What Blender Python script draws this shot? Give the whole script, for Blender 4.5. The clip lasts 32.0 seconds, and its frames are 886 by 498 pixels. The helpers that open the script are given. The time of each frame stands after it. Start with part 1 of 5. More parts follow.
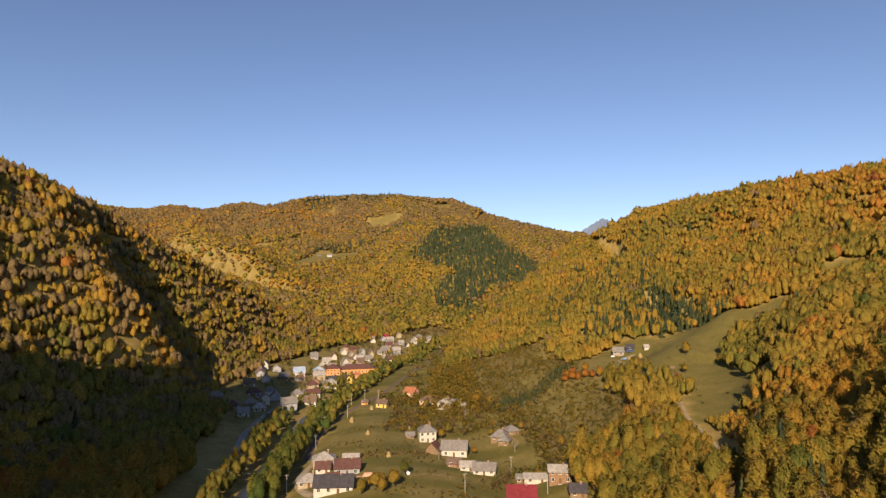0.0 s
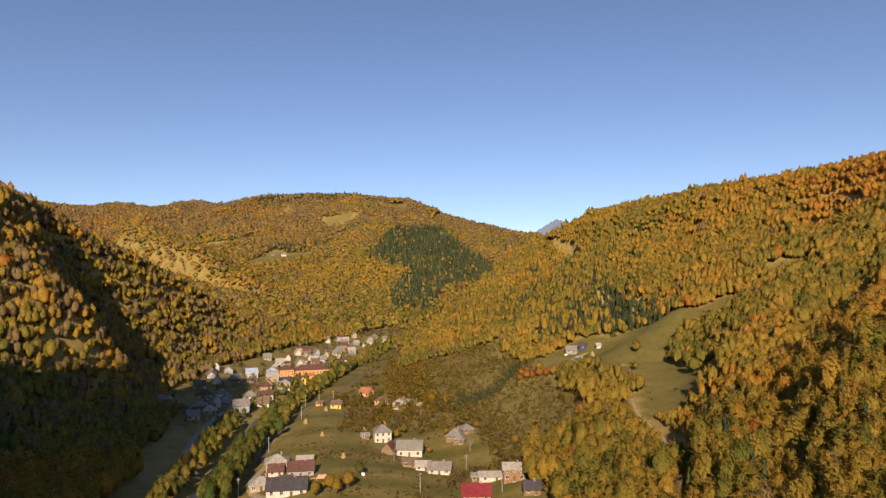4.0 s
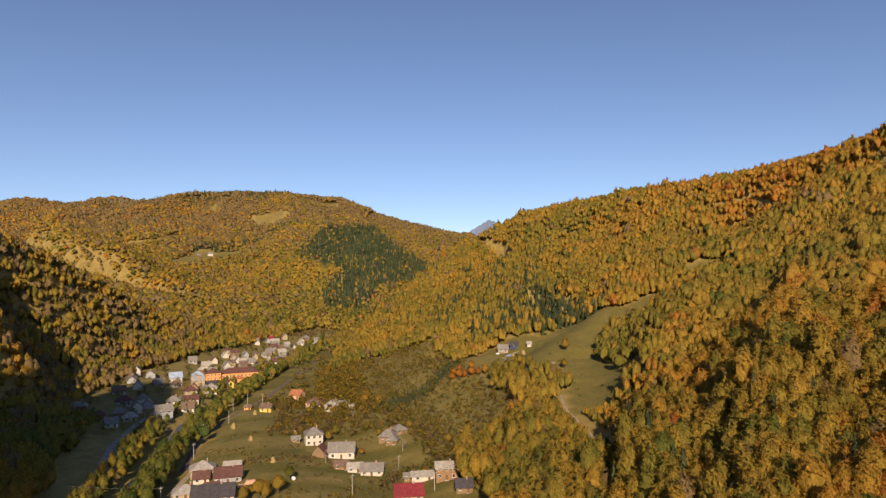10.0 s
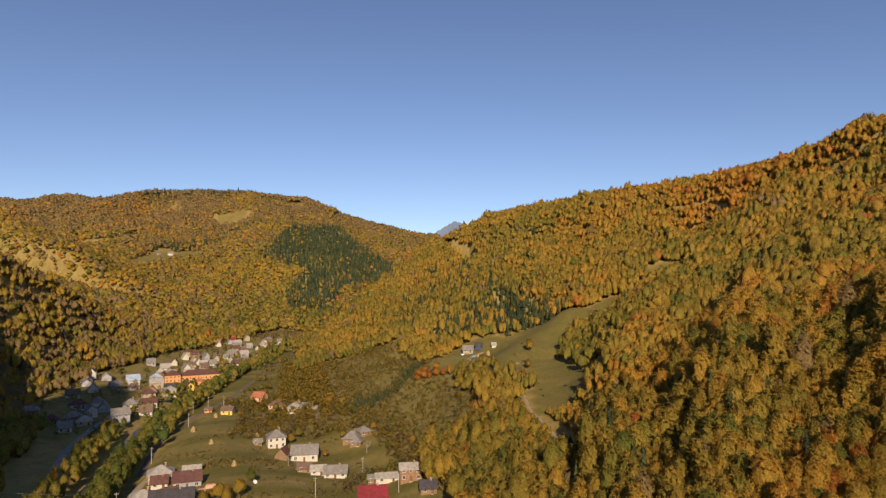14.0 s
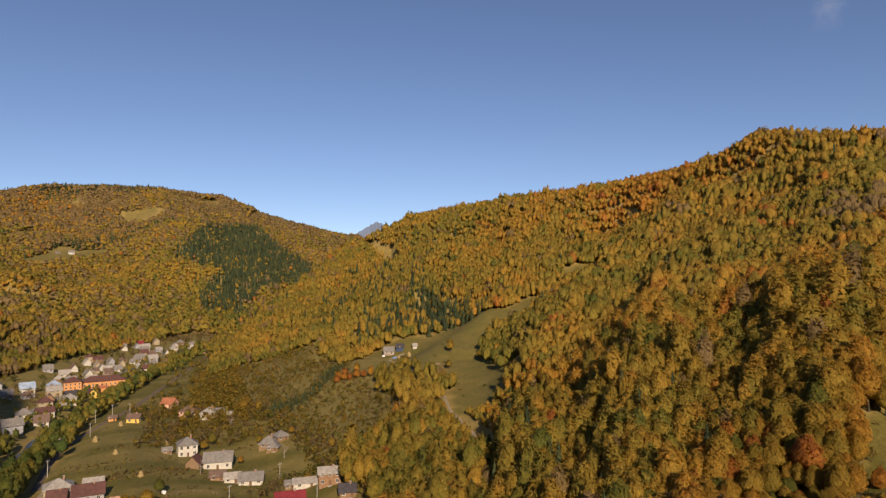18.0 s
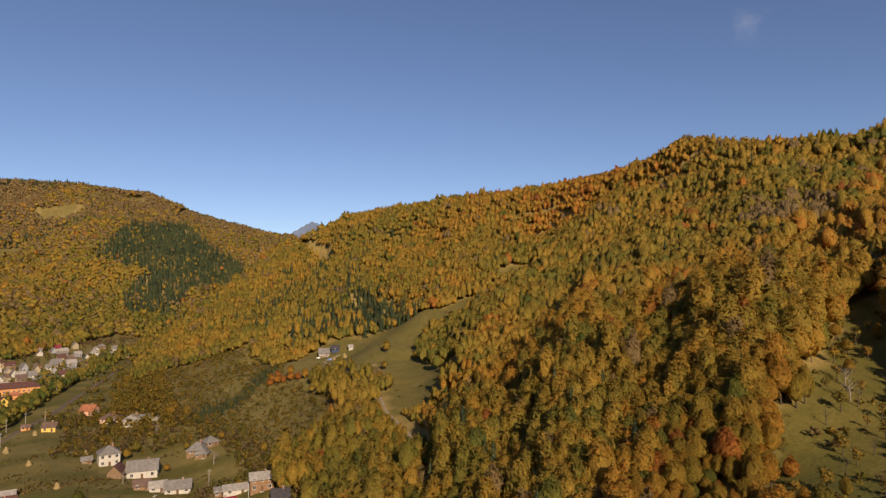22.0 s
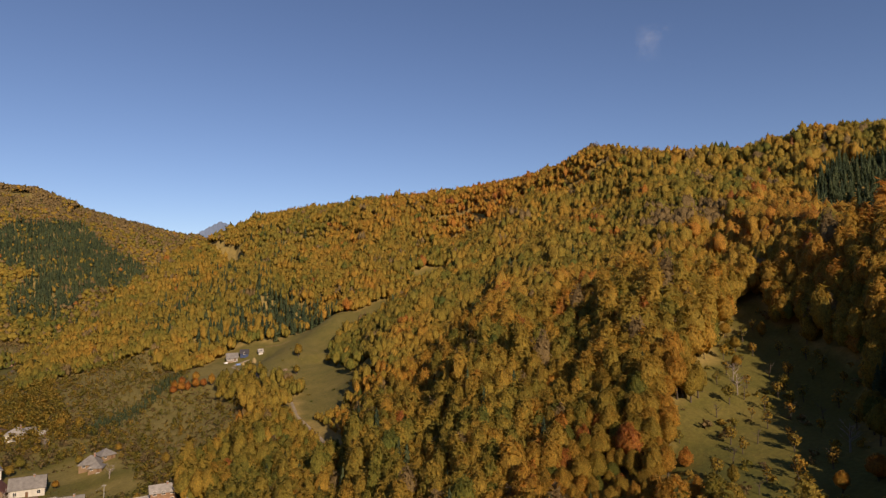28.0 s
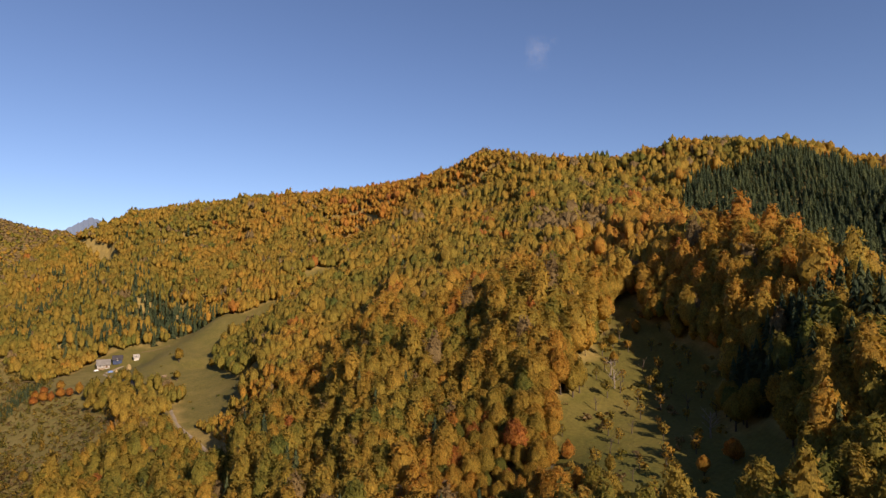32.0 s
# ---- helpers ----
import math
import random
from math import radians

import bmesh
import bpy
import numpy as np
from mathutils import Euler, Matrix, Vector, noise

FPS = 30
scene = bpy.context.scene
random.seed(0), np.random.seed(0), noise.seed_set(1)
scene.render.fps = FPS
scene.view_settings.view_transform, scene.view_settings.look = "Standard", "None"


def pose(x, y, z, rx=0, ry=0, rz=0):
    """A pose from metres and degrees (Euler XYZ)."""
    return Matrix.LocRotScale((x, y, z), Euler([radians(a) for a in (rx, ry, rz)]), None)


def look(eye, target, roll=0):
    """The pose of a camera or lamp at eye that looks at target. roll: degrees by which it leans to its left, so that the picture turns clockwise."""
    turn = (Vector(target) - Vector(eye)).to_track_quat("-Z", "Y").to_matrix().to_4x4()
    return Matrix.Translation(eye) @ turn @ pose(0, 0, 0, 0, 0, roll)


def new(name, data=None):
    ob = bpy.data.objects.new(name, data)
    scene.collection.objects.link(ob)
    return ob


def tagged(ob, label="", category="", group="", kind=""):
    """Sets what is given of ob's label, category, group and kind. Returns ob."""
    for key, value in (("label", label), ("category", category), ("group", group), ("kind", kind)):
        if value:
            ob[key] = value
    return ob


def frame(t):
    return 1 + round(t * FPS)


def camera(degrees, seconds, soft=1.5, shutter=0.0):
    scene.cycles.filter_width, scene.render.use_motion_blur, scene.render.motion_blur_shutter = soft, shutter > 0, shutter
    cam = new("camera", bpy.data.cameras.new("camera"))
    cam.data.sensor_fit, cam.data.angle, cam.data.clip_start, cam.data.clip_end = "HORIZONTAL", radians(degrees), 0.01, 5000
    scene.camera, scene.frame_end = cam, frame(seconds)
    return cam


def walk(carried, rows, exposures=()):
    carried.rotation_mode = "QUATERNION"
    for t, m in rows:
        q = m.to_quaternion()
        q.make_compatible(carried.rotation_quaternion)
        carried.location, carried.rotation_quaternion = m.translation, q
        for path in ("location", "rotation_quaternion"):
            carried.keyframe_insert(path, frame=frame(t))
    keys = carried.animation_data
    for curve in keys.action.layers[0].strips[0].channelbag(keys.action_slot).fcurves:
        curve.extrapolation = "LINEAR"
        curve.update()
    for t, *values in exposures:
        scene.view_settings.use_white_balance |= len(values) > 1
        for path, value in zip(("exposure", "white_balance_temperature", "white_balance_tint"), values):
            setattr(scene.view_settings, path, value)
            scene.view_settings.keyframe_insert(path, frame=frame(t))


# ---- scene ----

EYE = (0.0, 0.0, 85.0)
# seconds, heading to the left, tilt up and lean in degrees
ROWS = (
    (0, -0.00, 3.40, -0.67), (0.5, -0.55, 3.38, -0.66), (1, -1.05, 3.37, -0.64), (1.5, -1.52, 3.35, -0.64),
    (2, -2.05, 3.35, -0.66), (2.5, -2.57, 3.34, -0.67), (3, -3.07, 3.34, -0.67), (3.5, -3.53, 3.34, -0.66),
    (5.5, -5.85, 3.27, -0.85), (6, -6.43, 3.27, -0.84), (6.5, -7.04, 3.26, -0.82), (7, -7.64, 3.26, -0.80),
    (7.5, -8.24, 3.26, -0.80), (8, -8.84, 3.26, -0.80), (8.5, -9.32, 3.26, -0.80), (9, -9.67, 3.26, -0.80),
    (9.5, -9.94, 3.25, -0.80), (10, -10.19, 3.25, -0.82), (10.5, -10.37, 3.25, -0.83), (11, -10.55, 3.25, -0.82),
    (11.5, -10.77, 3.25, -0.81), (12, -11.00, 3.25, -0.80), (12.5, -11.51, 3.27, -0.74), (13, -12.09, 3.29, -0.67),
    (13.5, -12.73, 3.30, -0.64), (14, -13.36, 3.30, -0.65), (14.5, -14.00, 3.30, -0.66), (16.5, -17.21, 3.32, -0.62),
    (17, -18.37, 3.32, -0.60), (17.5, -19.53, 3.33, -0.59), (18, -20.57, 3.33, -0.59), (18.5, -21.41, 3.32, -0.60),
    (19, -22.17, 3.32, -0.60), (19.5, -22.85, 3.32, -0.61), (20, -23.52, 3.31, -0.62), (20.5, -24.25, 3.30, -0.63),
    (21, -24.92, 3.31, -0.63), (21.5, -25.67, 3.32, -0.62), (22, -26.40, 3.33, -0.63), (22.5, -27.09, 3.34, -0.63),
    (23, -27.76, 3.34, -0.62), (23.5, -28.40, 3.35, -0.63), (24, -29.03, 3.35, -0.62), (24.5, -29.67, 3.36, -0.62),
    (25, -30.27, 3.37, -0.63), (25.5, -30.88, 3.37, -0.64), (27.5, -33.43, 3.44, -0.68), (28, -34.25, 3.44, -0.70),
    (28.5, -35.43, 3.45, -0.70), (29, -36.82, 3.45, -0.70), (29.5, -38.03, 3.45, -0.72), (30, -39.21, 3.44, -0.75),
    (30.5, -40.38, 3.42, -0.75), (31, -41.55, 3.41, -0.76), (31.5, -42.79, 3.39, -0.76), (32, -44.10, 3.39, -0.76),
)


def aim(yaw, pitch):
    a, b = radians(yaw), radians(pitch)
    return (EYE[0] - math.sin(a) * math.cos(b), EYE[1] + math.cos(a) * math.cos(b), EYE[2] + math.sin(b))


cam = camera(71, 32.0, soft=1.35)
walk(cam, [(t, look(EYE, aim(yaw, pitch), roll)) for t, yaw, pitch, roll in ROWS],
     exposures=[(0, 0.72, 6950, 20), (12, 0.55, 6850, 20), (20, 0.33, 6750, 21), (28, 0.24, 6700, 22), (30, 0.34, 6640, 22), (32, 0.55, 6550, 23)])

# ---- light: low afternoon sun from behind, clear sky ----
SUN_AZ, SUN_EL = 188.0, 26.5
world = bpy.data.worlds.new("sky")
scene.world = world
world.use_nodes = True
wn = world.node_tree
sky = wn.nodes.new("ShaderNodeTexSky")
sky.sky_type, sky.sun_disc = "NISHITA", False
sky.sun_elevation, sky.sun_rotation = radians(SUN_EL), radians(SUN_AZ)
sky.altitude, sky.air_density, sky.dust_density, sky.ozone_density = 1800, 1.0, 0.25, 3.3
wn.links.new(sky.outputs[0], wn.nodes["Background"].inputs[0])
wn.nodes["Background"].inputs[1].default_value = 0.08
lamp = bpy.data.lights.new("sun", "SUN")
lamp.energy, lamp.angle, lamp.color = 4.3, radians(0.55), (1.0, 0.84, 0.6)
sun = new("sun", lamp)
sun.matrix_world = look((0, 0, 0), (-math.sin(radians(SUN_AZ)) * math.cos(radians(SUN_EL)),
                                    -math.cos(radians(SUN_AZ)) * math.cos(radians(SUN_EL)), -math.sin(radians(SUN_EL))))
sun.location = (300, -600, 600)

# ---- materials ----
def material(name, rough=0.8, metal=0.0):
    m = bpy.data.materials.new(name)
    m.use_nodes = True
    b = m.node_tree.nodes["Principled BSDF"]
    b.inputs["Roughness"].default_value, b.inputs["Metallic"].default_value = rough, metal
    b.inputs["Specular IOR Level"].default_value = 0.25
    return m, m.node_tree.nodes, m.node_tree.links, b


def ramp_node(nodes, stops):
    r = nodes.new("ShaderNodeValToRGB")
    while len(r.color_ramp.elements) < len(stops):
        r.color_ramp.elements.new(0.5)
    for e, (p, c) in zip(r.color_ramp.elements, stops):
        e.position, e.color = p, (*c, 1)
    return r


def noise_node(nodes, links, scale, detail=4.0, space="Object", stretch=None, rough=0.6):
    t = nodes.new("ShaderNodeTexCoord")
    n = nodes.new("ShaderNodeTexNoise")
    n.inputs["Scale"].default_value, n.inputs["Detail"].default_value, n.inputs["Roughness"].default_value = scale, detail, rough
    if stretch:
        mp = nodes.new("ShaderNodeMapping")
        mp.inputs["Scale"].default_value = stretch
        links.new(t.outputs[space], mp.inputs[0])
        links.new(mp.outputs[0], n.inputs["Vector"])
    else:
        links.new(t.outputs[space], n.inputs["Vector"])
    return n


def mix_node(nodes, links, a, b, fac, mode="MIX"):
    m = nodes.new("ShaderNodeMix")
    m.data_type, m.blend_type = "RGBA", mode
    for sock, v in ((m.inputs[0], fac), (m.inputs[6], a), (m.inputs[7], b)):
        if isinstance(v, (int, float)):
            sock.default_value = v
        elif isinstance(v, tuple):
            sock.default_value = (*v, 1)
        else:
            links.new(v, sock)
    return m.outputs[2]


def maths(nodes, links, op, a, b=0.0):
    m = nodes.new("ShaderNodeMath")
    m.operation = op
    for sock, v in zip(m.inputs, (a, b)):
        if isinstance(v, (int, float)):
            sock.default_value = v
        else:
            links.new(v, sock)
    return m.outputs[0]


def attribute(nodes, name):
    a = nodes.new("ShaderNodeAttribute")
    a.attribute_name = name
    return a.outputs["Fac"]


def bump(nodes, links, bsdf, height_socket, strength=0.4, distance=0.1):
    b = nodes.new("ShaderNodeBump")
    b.inputs["Strength"].default_value, b.inputs["Distance"].default_value = strength, distance
    links.new(height_socket, b.inputs["Height"])
    links.new(b.outputs[0], bsdf.inputs["Normal"])


def plain(name, colour, rough=0.8, scale=2.0, vary=0.25, metal=0.0, relief=0.2, random_shift=0.0, stretch=None):
    """A painted or raw surface with blotches, fine grain and slight relief."""
    m, nodes, links, b = material(name, rough, metal)
    big, fine = noise_node(nodes, links, scale, 3, stretch=stretch), noise_node(nodes, links, scale * 9, 4, stretch=stretch)
    low = tuple(c * (1 - vary) for c in colour)
    high = tuple(min(1, c * (1 + vary * 0.6)) for c in colour)
    r = ramp_node(nodes, [(0.3, low), (0.7, high)])
    links.new(big.outputs[0], r.inputs[0])
    col = mix_node(nodes, links, r.outputs[0], fine.outputs[0], 0.25 * vary + 0.05, "OVERLAY")
    if random_shift:
        info = nodes.new("ShaderNodeObjectInfo")
        f = maths(nodes, links, "ADD", maths(nodes, links, "MULTIPLY", info.outputs["Random"], random_shift), 1 - random_shift / 2)
        hsv = nodes.new("ShaderNodeHueSaturation")
        links.new(f, hsv.inputs["Value"])
        links.new(col, hsv.inputs["Color"])
        col = hsv.outputs[0]
    links.new(col, b.inputs["Base Color"])
    bump(nodes, links, b, fine.outputs[0], relief, 0.05)
    return m


def foliage(name, stops, spread=0.16):
    """Leaves: hue from the tree's own tint, varied from clump to clump."""
    m, nodes, links, b = material(name, 0.75)
    island = nodes.new("ShaderNodeNewGeometry").outputs["Random Per Island"]
    t = maths(nodes, links, "ADD", attribute(nodes, "tint"), maths(nodes, links, "MULTIPLY", maths(nodes, links, "SUBTRACT", island, 0.5), spread))
    r = ramp_node(nodes, stops)
    links.new(t, r.inputs[0])
    n = noise_node(nodes, links, 1.9, 4, rough=0.75, stretch=(1, 1, 0.6))
    span = nodes.new("ShaderNodeMapRange")
    for sock, v in zip(span.inputs[1:5], (0.36, 0.64, 0.58, 1.42)):
        sock.default_value = v
    links.new(n.outputs[0], span.inputs[0])
    hsv = nodes.new("ShaderNodeHueSaturation")
    links.new(span.outputs[0], hsv.inputs["Value"])
    bump(nodes, links, b, n.outputs[0], 0.9, 0.9)
    links.new(r.outputs[0], hsv.inputs["Color"])
    links.new(hsv.outputs[0], b.inputs["Base Color"])
    tr = nodes.new("ShaderNodeBsdfTranslucent")
    links.new(hsv.outputs[0], tr.inputs[0])
    mx = nodes.new("ShaderNodeMixShader")
    mx.inputs[0].default_value = 0.5
    links.new(b.outputs[0], mx.inputs[1])
    links.new(tr.outputs[0], mx.inputs[2])
    links.new(mx.outputs[0], nodes["Material Output"].inputs[0])
    return m


LEAF = foliage("autumn_leaves", [(0.0, (0.10, 0.15, 0.034)), (0.2, (0.25, 0.23, 0.04)), (0.4, (0.43, 0.305, 0.05)), (0.58, (0.56, 0.325, 0.05)),
                                 (0.74, (0.56, 0.25, 0.042)), (0.88, (0.42, 0.15, 0.042)), (1.0, (0.33, 0.23, 0.095))], 0.16)
NEEDLE = foliage("spruce_needles", [(0.0, (0.07, 0.10, 0.05)), (0.5, (0.105, 0.14, 0.062)), (1.0, (0.145, 0.165, 0.065))], 0.5)
BARK = plain("bark", (0.11, 0.085, 0.06), 0.9, 3.0, 0.5, relief=0.6, stretch=(1, 1, 0.2))
PALE_BARK = plain("bare_twigs", (0.30, 0.25, 0.20), 0.9, 3.0, 0.4)


def ground_material():
    m, nodes, links, b = material("valley_ground", 0.95)
    big, mid, fine = (noise_node(nodes, links, s, 5) for s in (0.02, 0.12, 0.9))
    floor = ramp_node(nodes, [(0.3, (0.19, 0.14, 0.044)), (0.55, (0.27, 0.195, 0.058)), (0.75, (0.33, 0.235, 0.072))])
    links.new(mid.outputs[0], floor.inputs[0])
    grass = ramp_node(nodes, [(0.3, (0.072, 0.076, 0.013)), (0.5, (0.112, 0.096, 0.018)), (0.72, (0.165, 0.128, 0.03))])
    links.new(maths(nodes, links, "ADD", maths(nodes, links, "MULTIPLY", big.outputs[0], 0.5), maths(nodes, links, "MULTIPLY", mid.outputs[0], 0.5)), grass.inputs[0])
    dry = ramp_node(nodes, [(0.3, (0.19, 0.145, 0.05)), (0.5, (0.26, 0.195, 0.065)), (0.7, (0.31, 0.235, 0.085))])
    links.new(mid.outputs[0], dry.inputs[0])
    col = mix_node(nodes, links, floor.outputs[0], grass.outputs[0], attribute(nodes, "grass"))
    col = mix_node(nodes, links, col, dry.outputs[0], attribute(nodes, "dry"))
    col = mix_node(nodes, links, col, fine.outputs[0], 0.5, "OVERLAY")
    links.new(col, b.inputs["Base Color"])
    bump(nodes, links, b, fine.outputs[0], 0.7, 0.35)
    return m


GROUND = ground_material()


# ---- terrain: creases and crests of the valley, each a line of (x, y, z) ----
LINES = {
    "river": [(260, -500, -6), (190, -280, -5), (-30, -60, -4), (-64, 60, -2), (-82, 250, 0), (-87, 330, 0.6), (-89, 420, 1.5), (-70, 560, 3), (-45, 720, 5), (-5, 900, 8), (130, 1100, 16), (330, 1400, 40)],
    "fields": [(30, 150, 4), (25, 270, 3), (0, 340, 4), (-25, 440, 5), (-28, 560, 7), (-18, 680, 9), (12, 830, 12)],
    "town": [(-115, 300, 4), (-125, 440, 4), (-120, 560, 5), (-100, 700, 8), (-55, 880, 11), (0, 960, 14)],
    "hill_foot": [(62, 225, 6), (60, 300, 8), (52, 370, 10), (38, 460, 14), (18, 560, 15), (14, 660, 22)],
    "left_foot": [(-100, -100, 6), (-118, 120, 6), (-140, 280, 8), (-165, 420, 9), (-170, 560, 10), (-150, 700, 14)],
    "left_crest": [(-420, -60, 280), (-335, 250, 205), (-303, 422, 166), (-303, 540, 148), (-275, 665, 109), (-233, 765, 64), (-128, 880, 18)],
    "left_back": [(-700, 300, 250), (-620, 700, 190), (-560, 1000, 150)],
    "side_valley": [(-90, 960, 22), (-230, 1080, 50), (-430, 1250, 95), (-700, 1500, 160)],
    "olive_spur": [(-620, 1500, 230), (-440, 1300, 165), (-330, 1210, 118), (-225, 1100, 68), (-130, 1020, 32)],
    "far_crest": [(-2600, 2500, 340), (-1600, 2400, 362), (-1240, 2285, 376), (-1000, 2290, 372), (-738, 2284, 371), (-620, 2270, 376), (-460, 2253, 404), (-186, 2192, 398), (33, 2100, 368), (147, 2095, 318), (425, 1954, 228), (700, 1900, 160)],
    "far_spur": [(-60, 2080, 350), (-20, 1800, 272), (30, 1500, 170), (60, 1250, 78), (50, 1090, 26)],
    "far_shelf": [(-460, 2100, 330), (-330, 1850, 222), (-280, 1640, 150), (-200, 1350, 80), (-110, 1130, 34)],
    "behind_far": [(-3000, 4200, 260), (-800, 3600, 240), (600, 3000, 120), (2000, 3000, 250)],
    "blue_peak": [(700, 4300, 230), (1700, 4400, 240)],
    "mid_nose": [(22, 640, 22), (62, 700, 48), (112, 792, 76), (216, 925, 147), (287, 906, 182), (381, 760, 195), (411, 628, 188), (445, 545, 192)],
    "main_crest": [(445, 545, 192), (462, 500, 196), (470, 450, 203), (466, 412, 212), (470, 370, 202), (480, 329, 193), (500, 280, 190), (512, 231, 197), (505, 160, 186), (440, 78, 136), (360, -40, 120)],
    "behind_mid": [(600, 1100, 60), (760, 700, 70), (800, 300, 80), (760, -100, 80)],
    "mid_face": [(90, 480, 28), (150, 580, 72), (240, 680, 120)],
    "meadow": [(112, 285, 20), (128, 340, 26), (150, 405, 38), (185, 425, 52), (235, 440, 72), (300, 478, 98), (360, 510, 125)],
    "farm": [(105, 420, 28), (129, 462, 35), (170, 480, 52)],
    "gully": [(60, 130, 6), (82, 190, 7), (98, 240, 11), (112, 285, 19)],
    "knoll": [(72, 230, 10), (95, 270, 22), (108, 310, 26)],
    "wood_spur": [(98, 165, 18), (130, 240, 33), (222, 335, 68), (325, 380, 114), (400, 400, 160)],
    "wood_fill": [(108, 135, 26), (138, 172, 42), (193, 232, 68), (265, 268, 97), (345, 312, 133)],
    "orange_spur": [(125, 120, 30), (160, 125, 48), (245, 174, 82), (330, 230, 122), (420, 300, 168)],
    "orchard": [(105, 70, 32), (155, 85, 40), (187, 98, 46), (228, 146, 66), (290, 190, 96)],
    "dark_spur": [(120, -40, 40), (165, 8, 55), (214, 44, 71), (281, 104, 99), (352, 190, 120), (420, 240, 155)],
    "spruce_slope": [(260, 30, 66), (320, 80, 92), (390, 140, 128), (450, 190, 165)],
    "near_foot": [(45, 180, 5), (60, 90, 10), (75, 0, 22), (80, -150, 35)],
    # unseen ridge behind the lookout, added and profiled to shade the western hill
    "shade_ridge": [(-800, -260, 250), (-420, -285, 280), (-330, -285, 312), (-304, -285, 336), (-288, -285, 352), (-272, -285, 384), (-254, -285, 424), (-233, -285, 408), (-213, -285, 374), (-194, -285, 334), (-180, -285, 300), (-160, -285, 235), (-130, -280, 140), (-70, -270, 60), (0, -240, 40)],
    "south_spur": [(420, -140, 125), (310, -135, 100), (215, -130, 80), (155, -125, 58), (128, -115, 42)],
    "left_rib": [(-290, 398, 152), (-258, 400, 124), (-228, 406, 94), (-204, 414, 66), (-186, 422, 34)],
    "left_rib_back": [(-268, 515, 100), (-240, 515, 62), (-212, 520, 36), (-190, 530, 22)],
    "left_rib_front": [(-268, 318, 118), (-240, 316, 80), (-212, 314, 48), (-178, 314, 20)],
    "far_rib": [(-280, 590, 122), (-258, 596, 98), (-228, 610, 64), (-196, 628, 30)],
}


def to_line(x, y, line):
    """Distance from the line, and the line's height at the nearest place."""
    best = np.full(x.shape, 1e18)
    high = np.zeros(x.shape)
    for (ax, ay, az), (bx, by, bz) in zip(line, line[1:]):
        dx, dy = bx - ax, by - ay
        s = np.clip(((x - ax) * dx + (y - ay) * dy) / (dx * dx + dy * dy), 0, 1)
        d = (x - ax - s * dx) ** 2 + (y - ay - s * dy) ** 2
        near = d < best
        best = np.where(near, d, best)
        high = np.where(near, az + s * (bz - az), high)
    return np.sqrt(best), high


def waves(x, y, size, seed):
    """Smooth uneven relief, about -1 to 1."""
    rng = np.random.default_rng(seed)
    total = np.zeros(np.shape(x))
    for _ in range(7):
        a, f, p = rng.uniform(0, 6.283), rng.uniform(0.7, 1.5) * 6.283 / size, rng.uniform(0, 6.283)
        total = total + np.sin((x * math.cos(a) + y * math.sin(a)) * f + p)
    return total / 3.5


def height(x, y):
    x, y = np.asarray(x, float), np.asarray(y, float)
    top, under = 0.0, 0.0
    crest = np.full(x.shape, 1e9)
    for key, line in LINES.items():
        d, z = to_line(x, y, line)
        if key in ("far_crest", "main_crest", "left_crest", "mid_nose", "dark_spur", "wood_spur"):
            crest = np.minimum(crest, d)
        w = 1 / (d * d + 16) ** 1.3
        top, under = top + w * z, under + w
    z = top / under
    rough = np.clip((z - 14) / 40, 0, 1)
    far = np.clip(np.hypot(x, y) / 1500, 0.25, 1.0)
    calm = np.clip(crest / 110, 0.2, 1)
    side = np.clip((np.hypot(x, y) - 330) / 150, 0, 1)
    z = z + rough * calm * far * (waves(x, y, 190, 3) * 9 + waves(x, y, 45, 4) * 2 + waves(x, y, 420, 5) * 7) + rough * calm * side * waves(x, y, 75, 6) * 3.5
    d, _ = to_line(x, y, LINES["river"])
    return z - 2.2 * np.exp(-(d / 7.5) ** 4)

